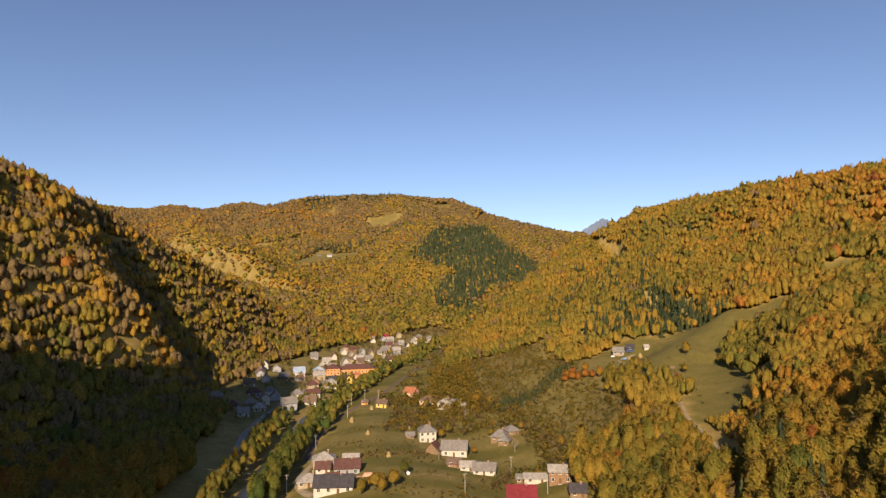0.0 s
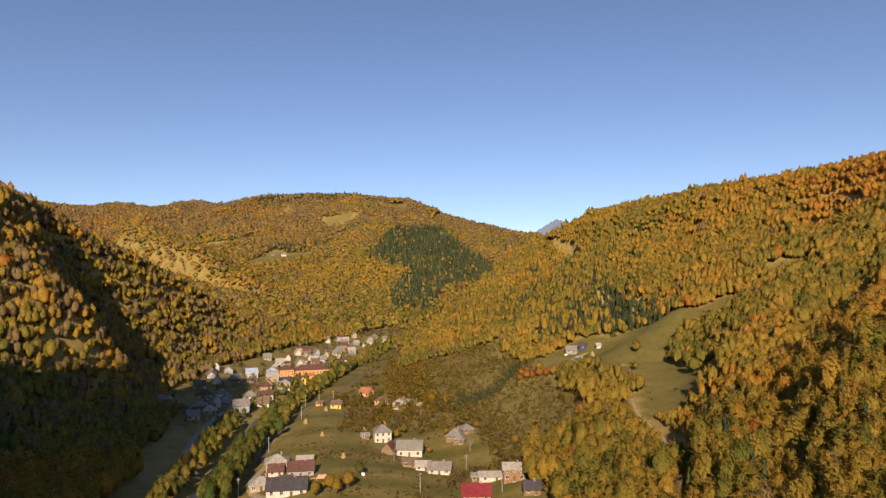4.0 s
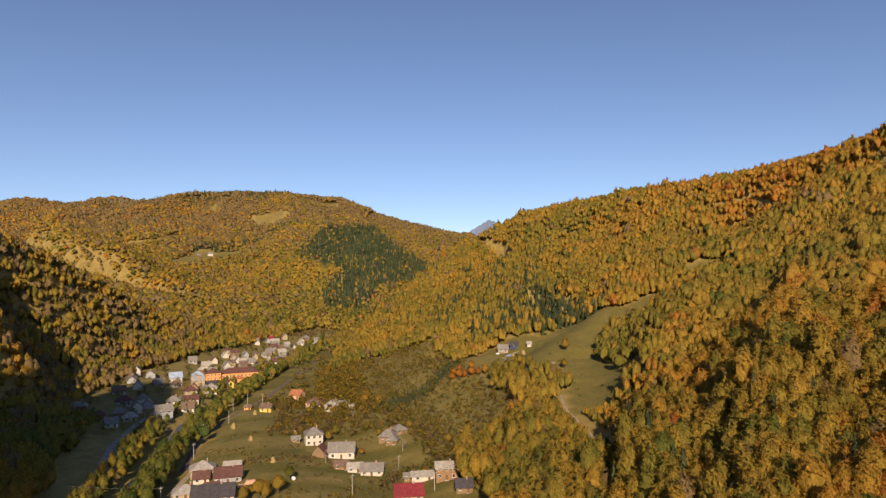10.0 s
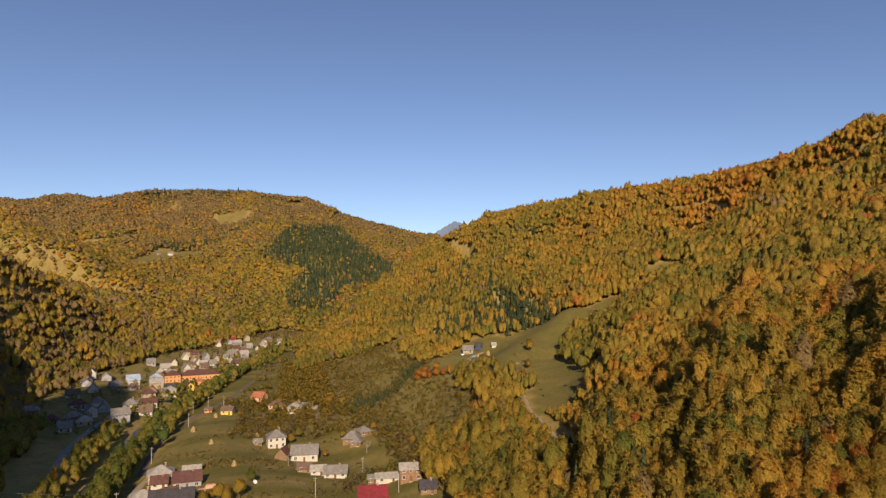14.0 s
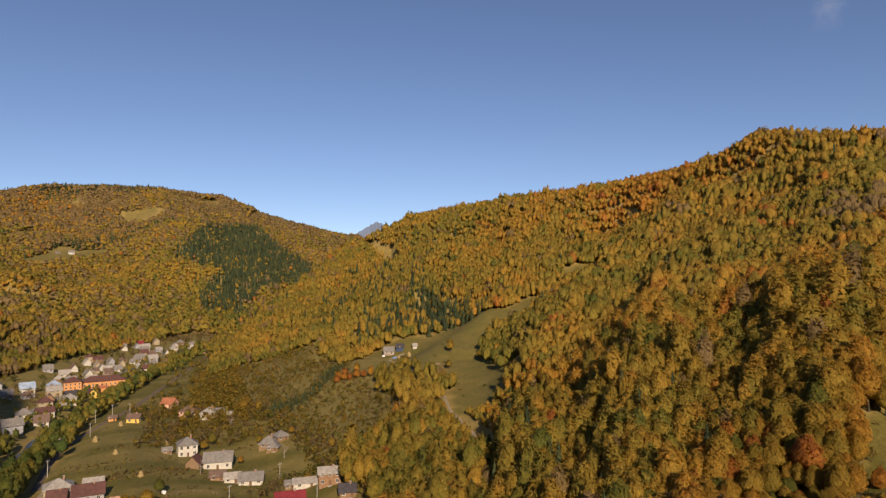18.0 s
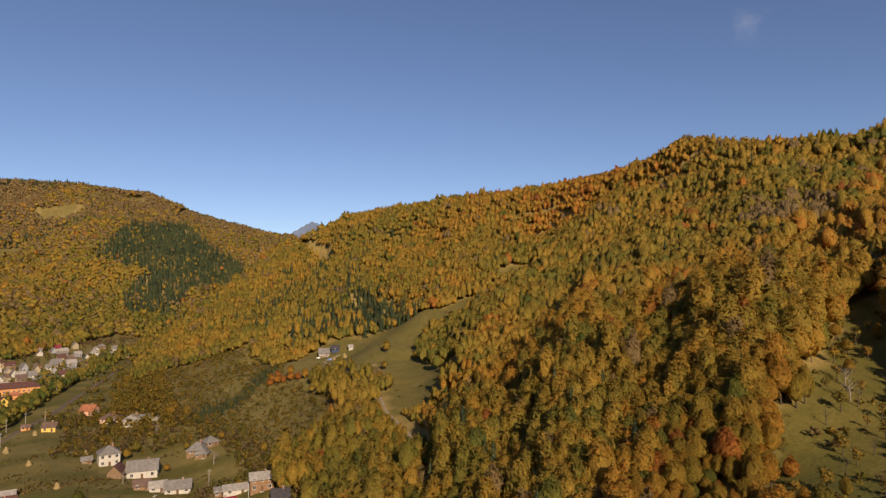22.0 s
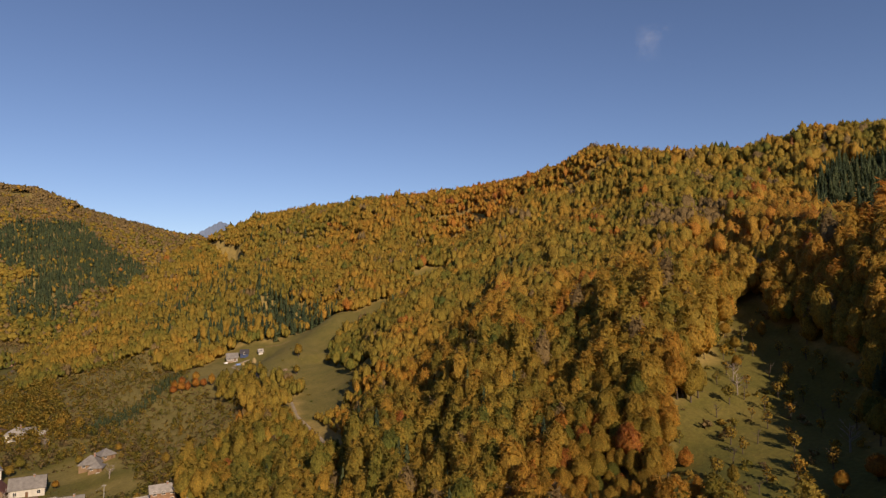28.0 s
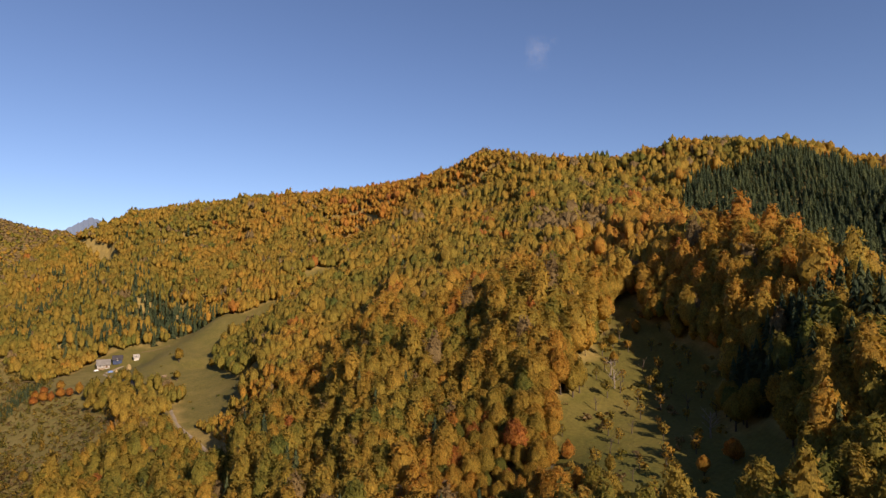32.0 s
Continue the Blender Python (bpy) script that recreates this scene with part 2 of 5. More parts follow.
# ---- land cover in plan ----
ZONES = {
    "meadow": [(119, 288), (119, 298), (127, 325), (129, 344), (131, 360), (125, 369), (123, 379), (127, 400), (105, 434), (110, 452), (121, 466), (137, 474), (154, 468), (171, 463), (197, 472), (217, 453), (236, 445),
               (252, 437), (275, 461), (297, 468), (318, 452), (302, 420), (290, 448), (270, 444), (236, 418), (224, 408), (205, 412), (189, 406), (180, 395), (175, 380), (169, 363), (166, 335), (164, 298), (147, 296), (135, 292), (124, 282)],
    "scrub": [(-17, 460), (22, 574), (70, 590), (90, 465), (92, 375), (105, 342), (91, 296), (70, 285), (50, 253), (43, 279), (36, 358), (5, 408)],
    "orchard": [(195, 129), (164, 115), (148, 108), (127, 100), (118, 70), (138, 62), (168, 70), (210, 84), (246, 129), (255, 147), (221, 141)],
    "fields": [(-62, 240), (-66, 330), (-70, 420), (-58, 540), (-35, 660), (0, 800), (14, 660), (0, 560), (20, 440), (40, 358), (46, 279), (54, 240), (60, 150), (-50, 150)],
    "town": [(-150, 380), (-175, 480), (-165, 600), (-140, 700), (-90, 860), (-20, 1000), (40, 960), (10, 850), (-30, 720), (-55, 600), (-92, 470), (-100, 380)],
    "mid_conifers": [(114, 505), (158, 575), (195, 615), (204, 568), (223, 487), (200, 455), (175, 462), (150, 475), (125, 482)],
    "scattered": [(93, 690), (203, 872), (269, 825), (283, 763), (240, 620), (160, 560), (90, 520)],
    "far_conifers": [(-74, 1494), (-20, 1648), (110, 1821), (179, 1695), (269, 1683), (198, 1499), (110, 1275), (55, 1119), (-5, 1120), (-23, 1272), (19, 1344)],
    "spruce": [(378, 184), (440, 190), (500, 150), (480, 60), (300, 35), (262, 45), (252, 66), (273, 86), (319, 123)],
    "far_pasture": [(-381, 1422), (-347, 1701), (-231, 1761), (-257, 1620), (-339, 1523)],
    "farm_front": [(84, 398), (98, 352), (118, 320), (131, 380), (130, 410), (128, 442), (98, 452), (84, 440)],
    "summit_firs": [(-620, 2240), (-511, 2206), (-451, 2170), (-181, 2100), (-120, 2150), (-181, 2200), (-451, 2270)],
    "fir_row": [(-371, 1704), (-273, 1828), (-141, 1843), (-89, 1830), (-83, 1790), (-136, 1800), (-252, 1782), (-346, 1680)],
    "clearing_a": [(-263, 2007), (-169, 1977), (-112, 1941), (-144, 1882), (-218, 1932)],
    "clearing_c": [(-83, 2118), (13, 2056), (31, 2008), (-44, 2056)],
    "clearing_d": [(360, 345), (370, 364), (386, 352), (378, 334)],
    "glade": [(112, 78), (138, 68), (166, 76), (176, 62), (158, 46), (120, 46)],
    "fir_grove": [(176, 30), (222, 22), (232, 60), (195, 76), (177, 66)],
    "high_pasture": [(-900, 2200), (-900, 2350), (-600, 2330), (-620, 2215)],
}


def inside(x, y, poly):
    x, y = np.asarray(x, float), np.asarray(y, float)
    odd = np.zeros(x.shape, bool)
    for (ax, ay), (bx, by) in zip(poly, poly[1:] + poly[:1]):
        if ay != by:
            odd ^= ((ay > y) != (by > y)) & (x < (bx - ax) * (y - ay) / (by - ay) + ax)
    return odd


def zone(x, y, name, rag=0.0):
    """Whether a place lies in a zone, whose edge wanders by rag metres."""
    if rag:
        x, y = x + rag * waves(x, y, 22, 8), y + rag * waves(x, y, 26, 9)
    return inside(x, y, ZONES[name])


GULLY_PATH = [(122, 326, 0), (115, 300, 0), (114, 275, 0), (112, 250, 0), (106, 232, 0)]


def river_gap(x, y):
    return to_line(np.asarray(x, float), np.asarray(y, float), LINES["river"])[0]


def spaced(low, high, step, reach, growth=1.085):
    inner = list(np.arange(low, high + step / 2, step))
    a, b, s = [], [], step
    while high + sum(b) < reach:
        s *= growth
        a.append(s)
        b.append(s)
    left, v = [], low
    for s in a:
        v -= s
        left.append(v)
    right, v = [], high
    for s in b:
        v += s
        right.append(v)
    return np.array(left[::-1] + inner + right)


def mesh_from(name, verts, faces_flat, sizes, mat, tint=None, smooth=False, normals=None):
    me = bpy.data.meshes.new(name)
    me.vertices.add(len(verts))
    me.vertices.foreach_set("co", np.asarray(verts, np.float32).ravel())
    me.loops.add(len(faces_flat))
    me.loops.foreach_set("vertex_index", np.asarray(faces_flat, np.int32))
    me.polygons.add(len(sizes))
    start = np.concatenate([[0], np.cumsum(sizes)[:-1]])
    me.polygons.foreach_set("loop_start", start.astype(np.int32))
    me.polygons.foreach_set("loop_total", np.asarray(sizes, np.int32))
    if smooth:
        me.polygons.foreach_set("use_smooth", np.ones(len(sizes), bool))
    if mat:
        me.materials.append(mat)
    if tint is not None:
        at = me.attributes.new("tint", "FLOAT", "POINT")
        at.data.foreach_set("value", np.asarray(tint, np.float32))
    me.update(calc_edges=True)
    if normals is not None:
        me.polygons.foreach_set("use_smooth", np.ones(len(sizes), bool))
        me.normals_split_custom_set_from_vertices(np.asarray(normals, np.float32))
    return me


gx, gy = spaced(-360, 560, 5.2, 4900), spaced(-305, 960, 5.2, 4950)
GX, GY = np.meshgrid(gx, gy)
GZ = height(GX, GY)
nx, ny = len(gx), len(gy)
idx = np.arange(nx * ny).reshape(ny, nx)
quads = np.stack([idx[:-1, :-1], idx[:-1, 1:], idx[1:, 1:], idx[1:, :-1]], -1).reshape(-1, 4)
ground_mesh = mesh_from("ground", np.stack([GX, GY, GZ], -1).reshape(-1, 3), quads.ravel(), np.full(len(quads), 4), GROUND, smooth=True)
grassy = np.zeros(GX.shape)
dryness = np.zeros(GX.shape)
for z, g, d in (("meadow", 1.0, 0.18), ("scrub", 0.85, 0.3), ("orchard", 1.0, 0.0), ("glade", 1.0, 0.0), ("farm_front", 0.9, 0.3), ("clearing_a", 0.55, 0.0), ("clearing_c", 0.55, 0.0), ("clearing_d", 0.8, 0.3), ("town", 0.7, 0.3), ("far_pasture", 0.8, 0.2), ("high_pasture", 0.7, 0.3), ("fields", 1.0, 0.15)):
    hit = zone(GX, GY, z, 3)
    grassy[hit], dryness[hit] = g, d
strip = np.floor((GY + 0.12 * GX) / 13.0)
strips = np.modf(np.abs(np.sin(strip * 12.9898) * 43758.5453))[0]
fields_here = zone(GX, GY, "fields", 2)
dryness[fields_here] = np.where(strips > 0.6, 0.34, 0.0)[fields_here]
for key, value in (("grass", grassy), ("dry", dryness)):
    ground_mesh.attributes.new(key, "FLOAT", "POINT").data.foreach_set("value", value.ravel().astype(np.float32))
tagged(new("ground", ground_mesh), "autumn valley floor and hillsides with grass and leaf litter", "ground", kind="structure")

# ---- forest: tree shapes as point templates, joined by the thousand ----
ICO = bmesh.new()
bmesh.ops.create_icosphere(ICO, subdivisions=1, radius=1)
ICO_V, ICO_F = np.array([v.co[:] for v in ICO.verts]), np.array([[v.index for v in f.verts] for f in ICO.faces])
bmesh.ops.subdivide_edges(ICO, edges=ICO.edges[:], cuts=1, use_grid_fill=True)
ICO.verts.index_update()
FINE_V, FINE_F = np.array([v.co.normalized()[:] for v in ICO.verts]), np.array([[v.index for v in f.verts] for f in ICO.faces])


def unit(v):
    return v / np.linalg.norm(v, axis=1)[:, None]


def clump_quads(rng, centres, normals, size, stand=0.5):
    """Small bent leaf clumps round the given places."""
    n = len(centres)
    out = normals + rng.normal(0, stand, (n, 3))
    out /= np.linalg.norm(out, axis=1)[:, None]
    side = np.cross(out, rng.normal(0, 1, (n, 3)))
    side /= np.linalg.norm(side, axis=1)[:, None]
    other = np.cross(out, side)
    s = size * rng.uniform(0.6, 1.3, (n, 1))
    corners = []
    for a, b in ((-1, -0.5), (0.4, -1), (1, 0.5), (-0.4, 1)):
        corners.append(centres + s * (a * side + b * other) * rng.uniform(0.6, 1.1, (n, 1)) - out * s * 0.18 * rng.uniform(0, 2, (n, 1)))
    v = np.stack(corners, 1).reshape(-1, 3)
    return v, np.arange(len(v)).reshape(-1, 4)


OCTA_V = np.array([(1, 0, 0), (0, 1, 0), (-1, 0, 0), (0, -1, 0), (0, 0, 1), (0, 0, -1)], float)
OCTA_F = np.array([(0, 1, 4), (1, 2, 4), (2, 3, 4), (3, 0, 4), (1, 0, 5), (2, 1, 5), (3, 2, 5), (0, 3, 5)])


def broadleaf(seed, clumps, size, lobes=8, body=0.9, tall=1.0, core_shape=(ICO_V, ICO_F)):
    """A crown about 8 m wide, foot at the origin: egg-shaped and lobed, leaf sprays over an uneven inner mass."""
    rng = np.random.default_rng(seed)
    core_v, core_f = core_shape
    centre, radii = np.array([0, 0, 8.4 * tall]), np.array([3.7, 3.7, 6.0 * tall]) * rng.uniform(0.85, 1.15, 3)
    bough = rng.normal(0, 1, (lobes, 3))
    bough[:, 2] = np.abs(bough[:, 2]) * 0.9 - 0.4
    bough /= np.linalg.norm(bough, axis=1)[:, None]
    reach = rng.uniform(0.16, 0.4, lobes)

    def shell(n):
        near = (np.exp(-7.0 * (1 - n @ bough.T)) * reach).max(1)
        slim = 1 - 0.25 * np.clip(n[:, 2], 0, 1)
        return n * radii * (0.76 + near)[:, None] * np.stack([slim, slim, np.ones(len(n))], 1)

    def lobe_normal(n):
        k = np.argmax(n @ bough.T, 1)
        return n + 0.9 * (n - bough[k] * (n * bough[k]).sum(1)[:, None])

    core = shell(core_v) * body * rng.uniform(0.86, 1.08, (len(core_v), 1)) + centre
    n = unit(rng.normal(0, 1, (clumps, 3)))
    n[:, 2] = np.where(n[:, 2] < -0.45, -n[:, 2], n[:, 2])
    c = centre + shell(n) * rng.uniform(0.84, 1.04, (clumps, 1))
    out = unit(0.8 * n + rng.normal(0, 0.45, n.shape))
    spray = n + np.array([0, 0, 0.7]) + rng.normal(0, 0.45, n.shape)
    spray -= (spray * out).sum(1)[:, None] * out
    spray = unit(spray)
    across = np.cross(out, spray)
    s = size * rng.uniform(0.6, 1.4, (clumps, 1))
    lean = rng.uniform(-0.5, 0.5, (clumps, 1))
    corners = [c + spray * s * 1.5 - out * s * 0.3, c - spray * s * 0.5 + across * s * (0.75 + lean * 0.4), c - spray * s * 0.7 - across * s * (0.75 - lean * 0.4)]
    qv = np.stack(corners, 1).reshape(-1, 3)
    lift = np.array([0, 0, 0.55])
    nr = unit(np.concatenate([lobe_normal(core_v) + lift + rng.normal(0, 0.25, core_v.shape), np.repeat(0.75 * lobe_normal(n) + 0.4 * out + lift, 3, 0)]))
    tris = np.concatenate([core_f, np.arange(len(qv)).reshape(-1, 3) + len(core)])
    return np.concatenate([core, qv]), tris, np.zeros((0, 4), int), nr


def grove(seed, crowns, sprays, size, spread, core_shape):
    """A few slender crowns standing close together, about 9 m tall, foot at the origin."""
    rng = np.random.default_rng(seed)
    core_v, core_f = core_shape
    vs, ts, ns, base = [], [], [], 0
    lift = np.array([0, 0, 0.6])
    for k in range(crowns):
        a, r = 2.4 * k + rng.uniform(-0.5, 0.5), spread * math.sqrt((k + 0.5) / crowns)
        wide, up = rng.uniform(1.5, 2.4), rng.uniform(2.6, 4.2)
        centre = np.array([r * math.cos(a), r * math.sin(a), up + rng.uniform(0.6, 2.0)])
        slim = 1 - 0.4 * np.clip(core_v[:, 2:], 0, 1)
        core = core_v * np.array([wide, wide, up]) * np.concatenate([slim, slim, np.ones_like(slim)], 1) * rng.uniform(0.8, 1.12, (len(core_v), 1)) + centre
        n = unit(rng.normal(0, 1, (sprays, 3)) + np.array([0, 0, 0.5]))
        c = centre + n * np.array([wide, wide, up]) * rng.uniform(0.75, 1.0, (sprays, 1))
        out = unit(n + rng.normal(0, 0.5, n.shape))
        rise = np.array([0, 0, 1.2]) + rng.normal(0, 0.4, n.shape)
        rise = unit(rise - (rise * out).sum(1)[:, None] * out)
        across = np.cross(out, rise)
        w = size * rng.uniform(0.6, 1.3, (sprays, 1))
        tri = np.stack([c + rise * w * 1.7, c - rise * w * 0.6 + across * w * 0.6, c - rise * w * 0.6 - across * w * 0.6], 1).reshape(-1, 3)
        vs += [core, tri]
        ns += [core_v + lift + rng.normal(0, 0.3, core_v.shape), np.repeat(0.8 * n + 0.4 * out + lift, 3, 0)]
        ts += [core_f + base, np.arange(3 * sprays).reshape(-1, 3) + base + len(core)]
        base += len(core) + 3 * sprays
    return np.concatenate(vs), np.concatenate(ts), np.zeros((0, 4), int), unit(np.concatenate(ns))


def conifer(seed, tiers, spokes, rings=True):
    """A spruce: drooping branch fans in tiers round a thin leader, foot at the origin, 18 m tall."""
    rng = np.random.default_rng(seed)
    v, quads_, tris, base = [], [], [], 0
    for k in range(tiers):
        f = k / tiers
        z, r = 1.6 + 15.6 * f, 3.9 * (1 - f) ** 0.8 + 0.25
        n = max(4, int(spokes * (1 - 0.55 * f)))
        turn = rng.uniform(0, 6.28)
        for j in range(n):
            a = turn + 6.283 * j / n + rng.uniform(-0.2, 0.2)
            rr = r * rng.uniform(0.75, 1.15)
            w = 6.283 / n * 0.62
            h = 15.6 / tiers
            p = [(0.06, 0.0, z + 1.15 * h), (rr * 0.62 * math.cos(w), -rr * 0.62 * math.sin(w), z + 0.25 * h),
                 (rr, 0.0, z - 0.55 * h * rng.uniform(0.6, 1.4)), (rr * 0.62 * math.cos(w), rr * 0.62 * math.sin(w), z + 0.25 * h)]
            c, s = math.cos(a), math.sin(a)
            v.append(np.array([(c * x - s * y, s * x + c * y, zz) for x, y, zz in p]))
            quads_.append(np.arange(4)[None] + base)
            base += 4
    tip = np.array([(0.3, 0, 16), (-0.15, 0.26, 16), (-0.15, -0.26, 16), (0, 0, 18.4)])
    v.append(tip)
    tris.append(np.array([[0, 1, 3], [1, 2, 3], [2, 0, 3]]) + base)
    v = np.concatenate(v)
    round_ = v * np.array([1, 1, 0]) + np.array([0, 0, 0.5]) + rng.normal(0, 0.5, v.shape)
    return v, np.concatenate(tris), np.concatenate(quads_), unit(round_)


def planted(name, templates, x, y, z, scale, tint, mat, seed, squash=None):
    """One mesh of many trees, each a turned and scaled copy of a template."""
    rng = np.random.default_rng(seed)
    which = rng.integers(0, len(templates), len(x))
    turn = rng.uniform(0, 6.283, len(x))
    vs, fl, sz, tn, nn, base = [], [], [], [], [], 0
    tall = scale * rng.uniform(0.82, 1.05, len(x)) if squash is None else squash
    for k, (tv, tt, tq, tm) in enumerate(templates):
        m = np.nonzero(which == k)[0]
        if not len(m):
            continue
        c, s = np.cos(turn[m])[:, None], np.sin(turn[m])[:, None]
        px = (tv[None, :, 0] * c - tv[None, :, 1] * s) * scale[m, None] + x[m, None]
        py = (tv[None, :, 0] * s + tv[None, :, 1] * c) * scale[m, None] + y[m, None]
        pz = tv[None, :, 2] * tall[m, None] + z[m, None]
        vs.append(np.stack([px, py, pz], -1).reshape(-1, 3))
        tn.append(np.repeat(tint[m], len(tv)))
        up = np.broadcast_to(tm[None, :, 2], px.shape)
        nn.append(np.stack([tm[None, :, 0] * c - tm[None, :, 1] * s, tm[None, :, 0] * s + tm[None, :, 1] * c, up], -1).reshape(-1, 3))
        off = base + np.arange(len(m))[:, None, None] * len(tv)
        for faces, k_ in ((tt, 3), (tq, 4)):
            if len(faces):
                f = (faces[None] + off).reshape(-1, k_)
                fl.append(f.ravel())
                sz.append(np.full(len(f), k_))
        base += len(m) * len(tv)
    return mesh_from(name, np.concatenate(vs), np.concatenate(fl), np.concatenate(sz), mat, np.concatenate(tn), normals=np.concatenate(nn))


NEAR_LEAF = [broadleaf(s, 170, 0.52, 13, 0.86, 1.2, (FINE_V, FINE_F)) for s in range(1, 9)]
MID_LEAF = [broadleaf(s, 28, 0.85, 9, 0.92, 0.92) for s in range(11, 21)]
MID_GROVE = [grove(s, 4, 9, 0.8, 3.0, (ICO_V, ICO_F)) for s in range(81, 93)]
THIN_GROVE = [grove(s, 4, 5, 0.95, 3.2, (OCTA_V, OCTA_F)) for s in range(71, 83)]
FAR_LEAF = [broadleaf(s, 5, 1.4, 6, 1.05, 0.62, (OCTA_V, OCTA_F)) for s in range(21, 27)]
NEAR_FIR = [conifer(s, 11, 9) for s in range(31, 34)]
MID_FIR = [conifer(s, 7, 6) for s in range(41, 45)]
FAR_FIR = [conifer(s, 4, 5) for s in range(51, 54)]


def seen_from_above(x, y, z, eye=(0, 0, 85), lift=16.0):
    """Places whose treetops are open to the lookout over the valley: the rest of the hills carries no single trees."""
    keep = np.ones(len(x), bool)
    d = np.hypot(x - eye[0], y - eye[1])
    slope = (z + lift - eye[2]) / d
    for f in np.linspace(0.15, 0.97, 17):
        sx, sy = eye[0] + (x - eye[0]) * f, eye[1] + (y - eye[1]) * f
        keep &= (height(sx, sy) + 3 - eye[2]) / (d * f) < slope + 0.011
    return keep | (np.hypot(x - 262, y - 885) < 90)


def scatter(step, near, far, seed):
    """A jittered grid of places in the wedge of the valley between two radii."""
    rng = np.random.default_rng(seed)
    x, y = np.meshgrid(np.arange(-far, far, step), np.arange(-60, far, step))
    x = (x + rng.uniform(-0.35, 0.35, x.shape) * step).ravel()
    y = (y + rng.uniform(-0.35, 0.35, y.shape) * step).ravel()
    r, az = np.hypot(x, y), np.degrees(np.arctan2(x, y))
    keep = (r >= near) & (r < far) & (az > -42) & (az < 86)
    x, y = x[keep], y[keep]
    open_ = np.zeros(len(x), bool)
    for z in ("meadow", "scrub", "orchard", "fields", "town", "far_pasture", "high_pasture", "spruce", "glade", "farm_front", "clearing_a", "clearing_c", "clearing_d"):
        open_ |= zone(x, y, z, 4)
    open_ |= river_gap(x, y) < 13
    open_ |= to_line(x, y, GULLY_PATH)[0] < 4.5
    x, y = x[~open_], y[~open_]
    z = height(x, y)
    keep = seen_from_above(x, y, z) & (z > 5)
    return x[keep], y[keep], z[keep], rng


def tree_tint(x, y, rng):
    """Patches of gold, orange and rust, greener low down, browner to the west, dulled for haze far off."""
    t = 0.41 + 0.085 * waves(x, y, 150, 12) + 0.065 * waves(x, y, 42, 13) + rng.normal(0, 1, len(x)) * np.where(np.hypot(x, y) < 330, 0.085, 0.055)
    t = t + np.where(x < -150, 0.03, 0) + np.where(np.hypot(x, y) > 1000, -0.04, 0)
    for cx, cy, r, more in ((238, 182, 30, 0.17), (186, 150, 24, 0.12), (320, 165, 36, 0.2), (262, 108, 30, 0.2), (222, 66, 18, 0.2), (378, 180, 30, 0.22), (465, 400, 60, 0.2), (425, 540, 70, 0.2), (405, 640, 90, 0.1),
                            (-280, 450, 120, 0.08), (130, 240, 60, 0.04), (80, 255, 40, 0.0), (400, 330, 60, -0.05), (270, 310, 70, -0.03), (60, 640, 50, 0.08), (-500, 2050, 160, 0.18), (-900, 2050, 260, 0.18), (-300, 1950, 120, 0.12),
                            (160, 610, 70, -0.04), (200, 230, 40, -0.03)):
        t = t + more * np.exp(-((x - cx) ** 2 + (y - cy) ** 2) / (r * r))
    t = t - 0.11 * np.clip(1 - height(x, y) / 75, 0, 1) * (np.hypot(x, y) > 300)
    odd = rng.random(len(x))
    t = np.where(odd > 0.992, rng.uniform(0.7, 0.88, len(x)), t)
    t = np.where((odd > 0.97) & (odd < 0.985), rng.uniform(0.46, 0.54, len(x)), t)
    t = np.where(odd < 0.03, rng.uniform(0.1, 0.25, len(x)), t)
    t = np.clip(t, 0.05, 0.92)
    # dull brown half-bare trees, mostly the western hill; far mountain adds painted-in haze
    bare_haze = np.where(np.hypot(x, y) > 1000, np.clip((y - 1300) / 900, 0.2, 0.75) + 0.2 * waves(x, y, 300, 14), np.where(x < -150, 0.4, np.where(np.hypot(x - 335, y - 228) < 26, 0.75, 0.03)))
    return np.where(rng.random(len(x)) < bare_haze, 1.12, t)


def fir_share(x, y, rng):
    p = np.full(len(x), 0.012)
    p[zone(x, y, "fir_grove", 3)] = 0.75
    p[(np.hypot(x - 130, y - 205) < 60)] = 0.04
    for z, share in (("mid_conifers", 0.75), ("scattered", 0.22), ("far_conifers", 0.9), ("summit_firs", 0.35), ("fir_row", 0.5)):
        p[zone(x, y, z, 9)] = share
    return rng.random(len(x)) < p


KEPT_TREES = []


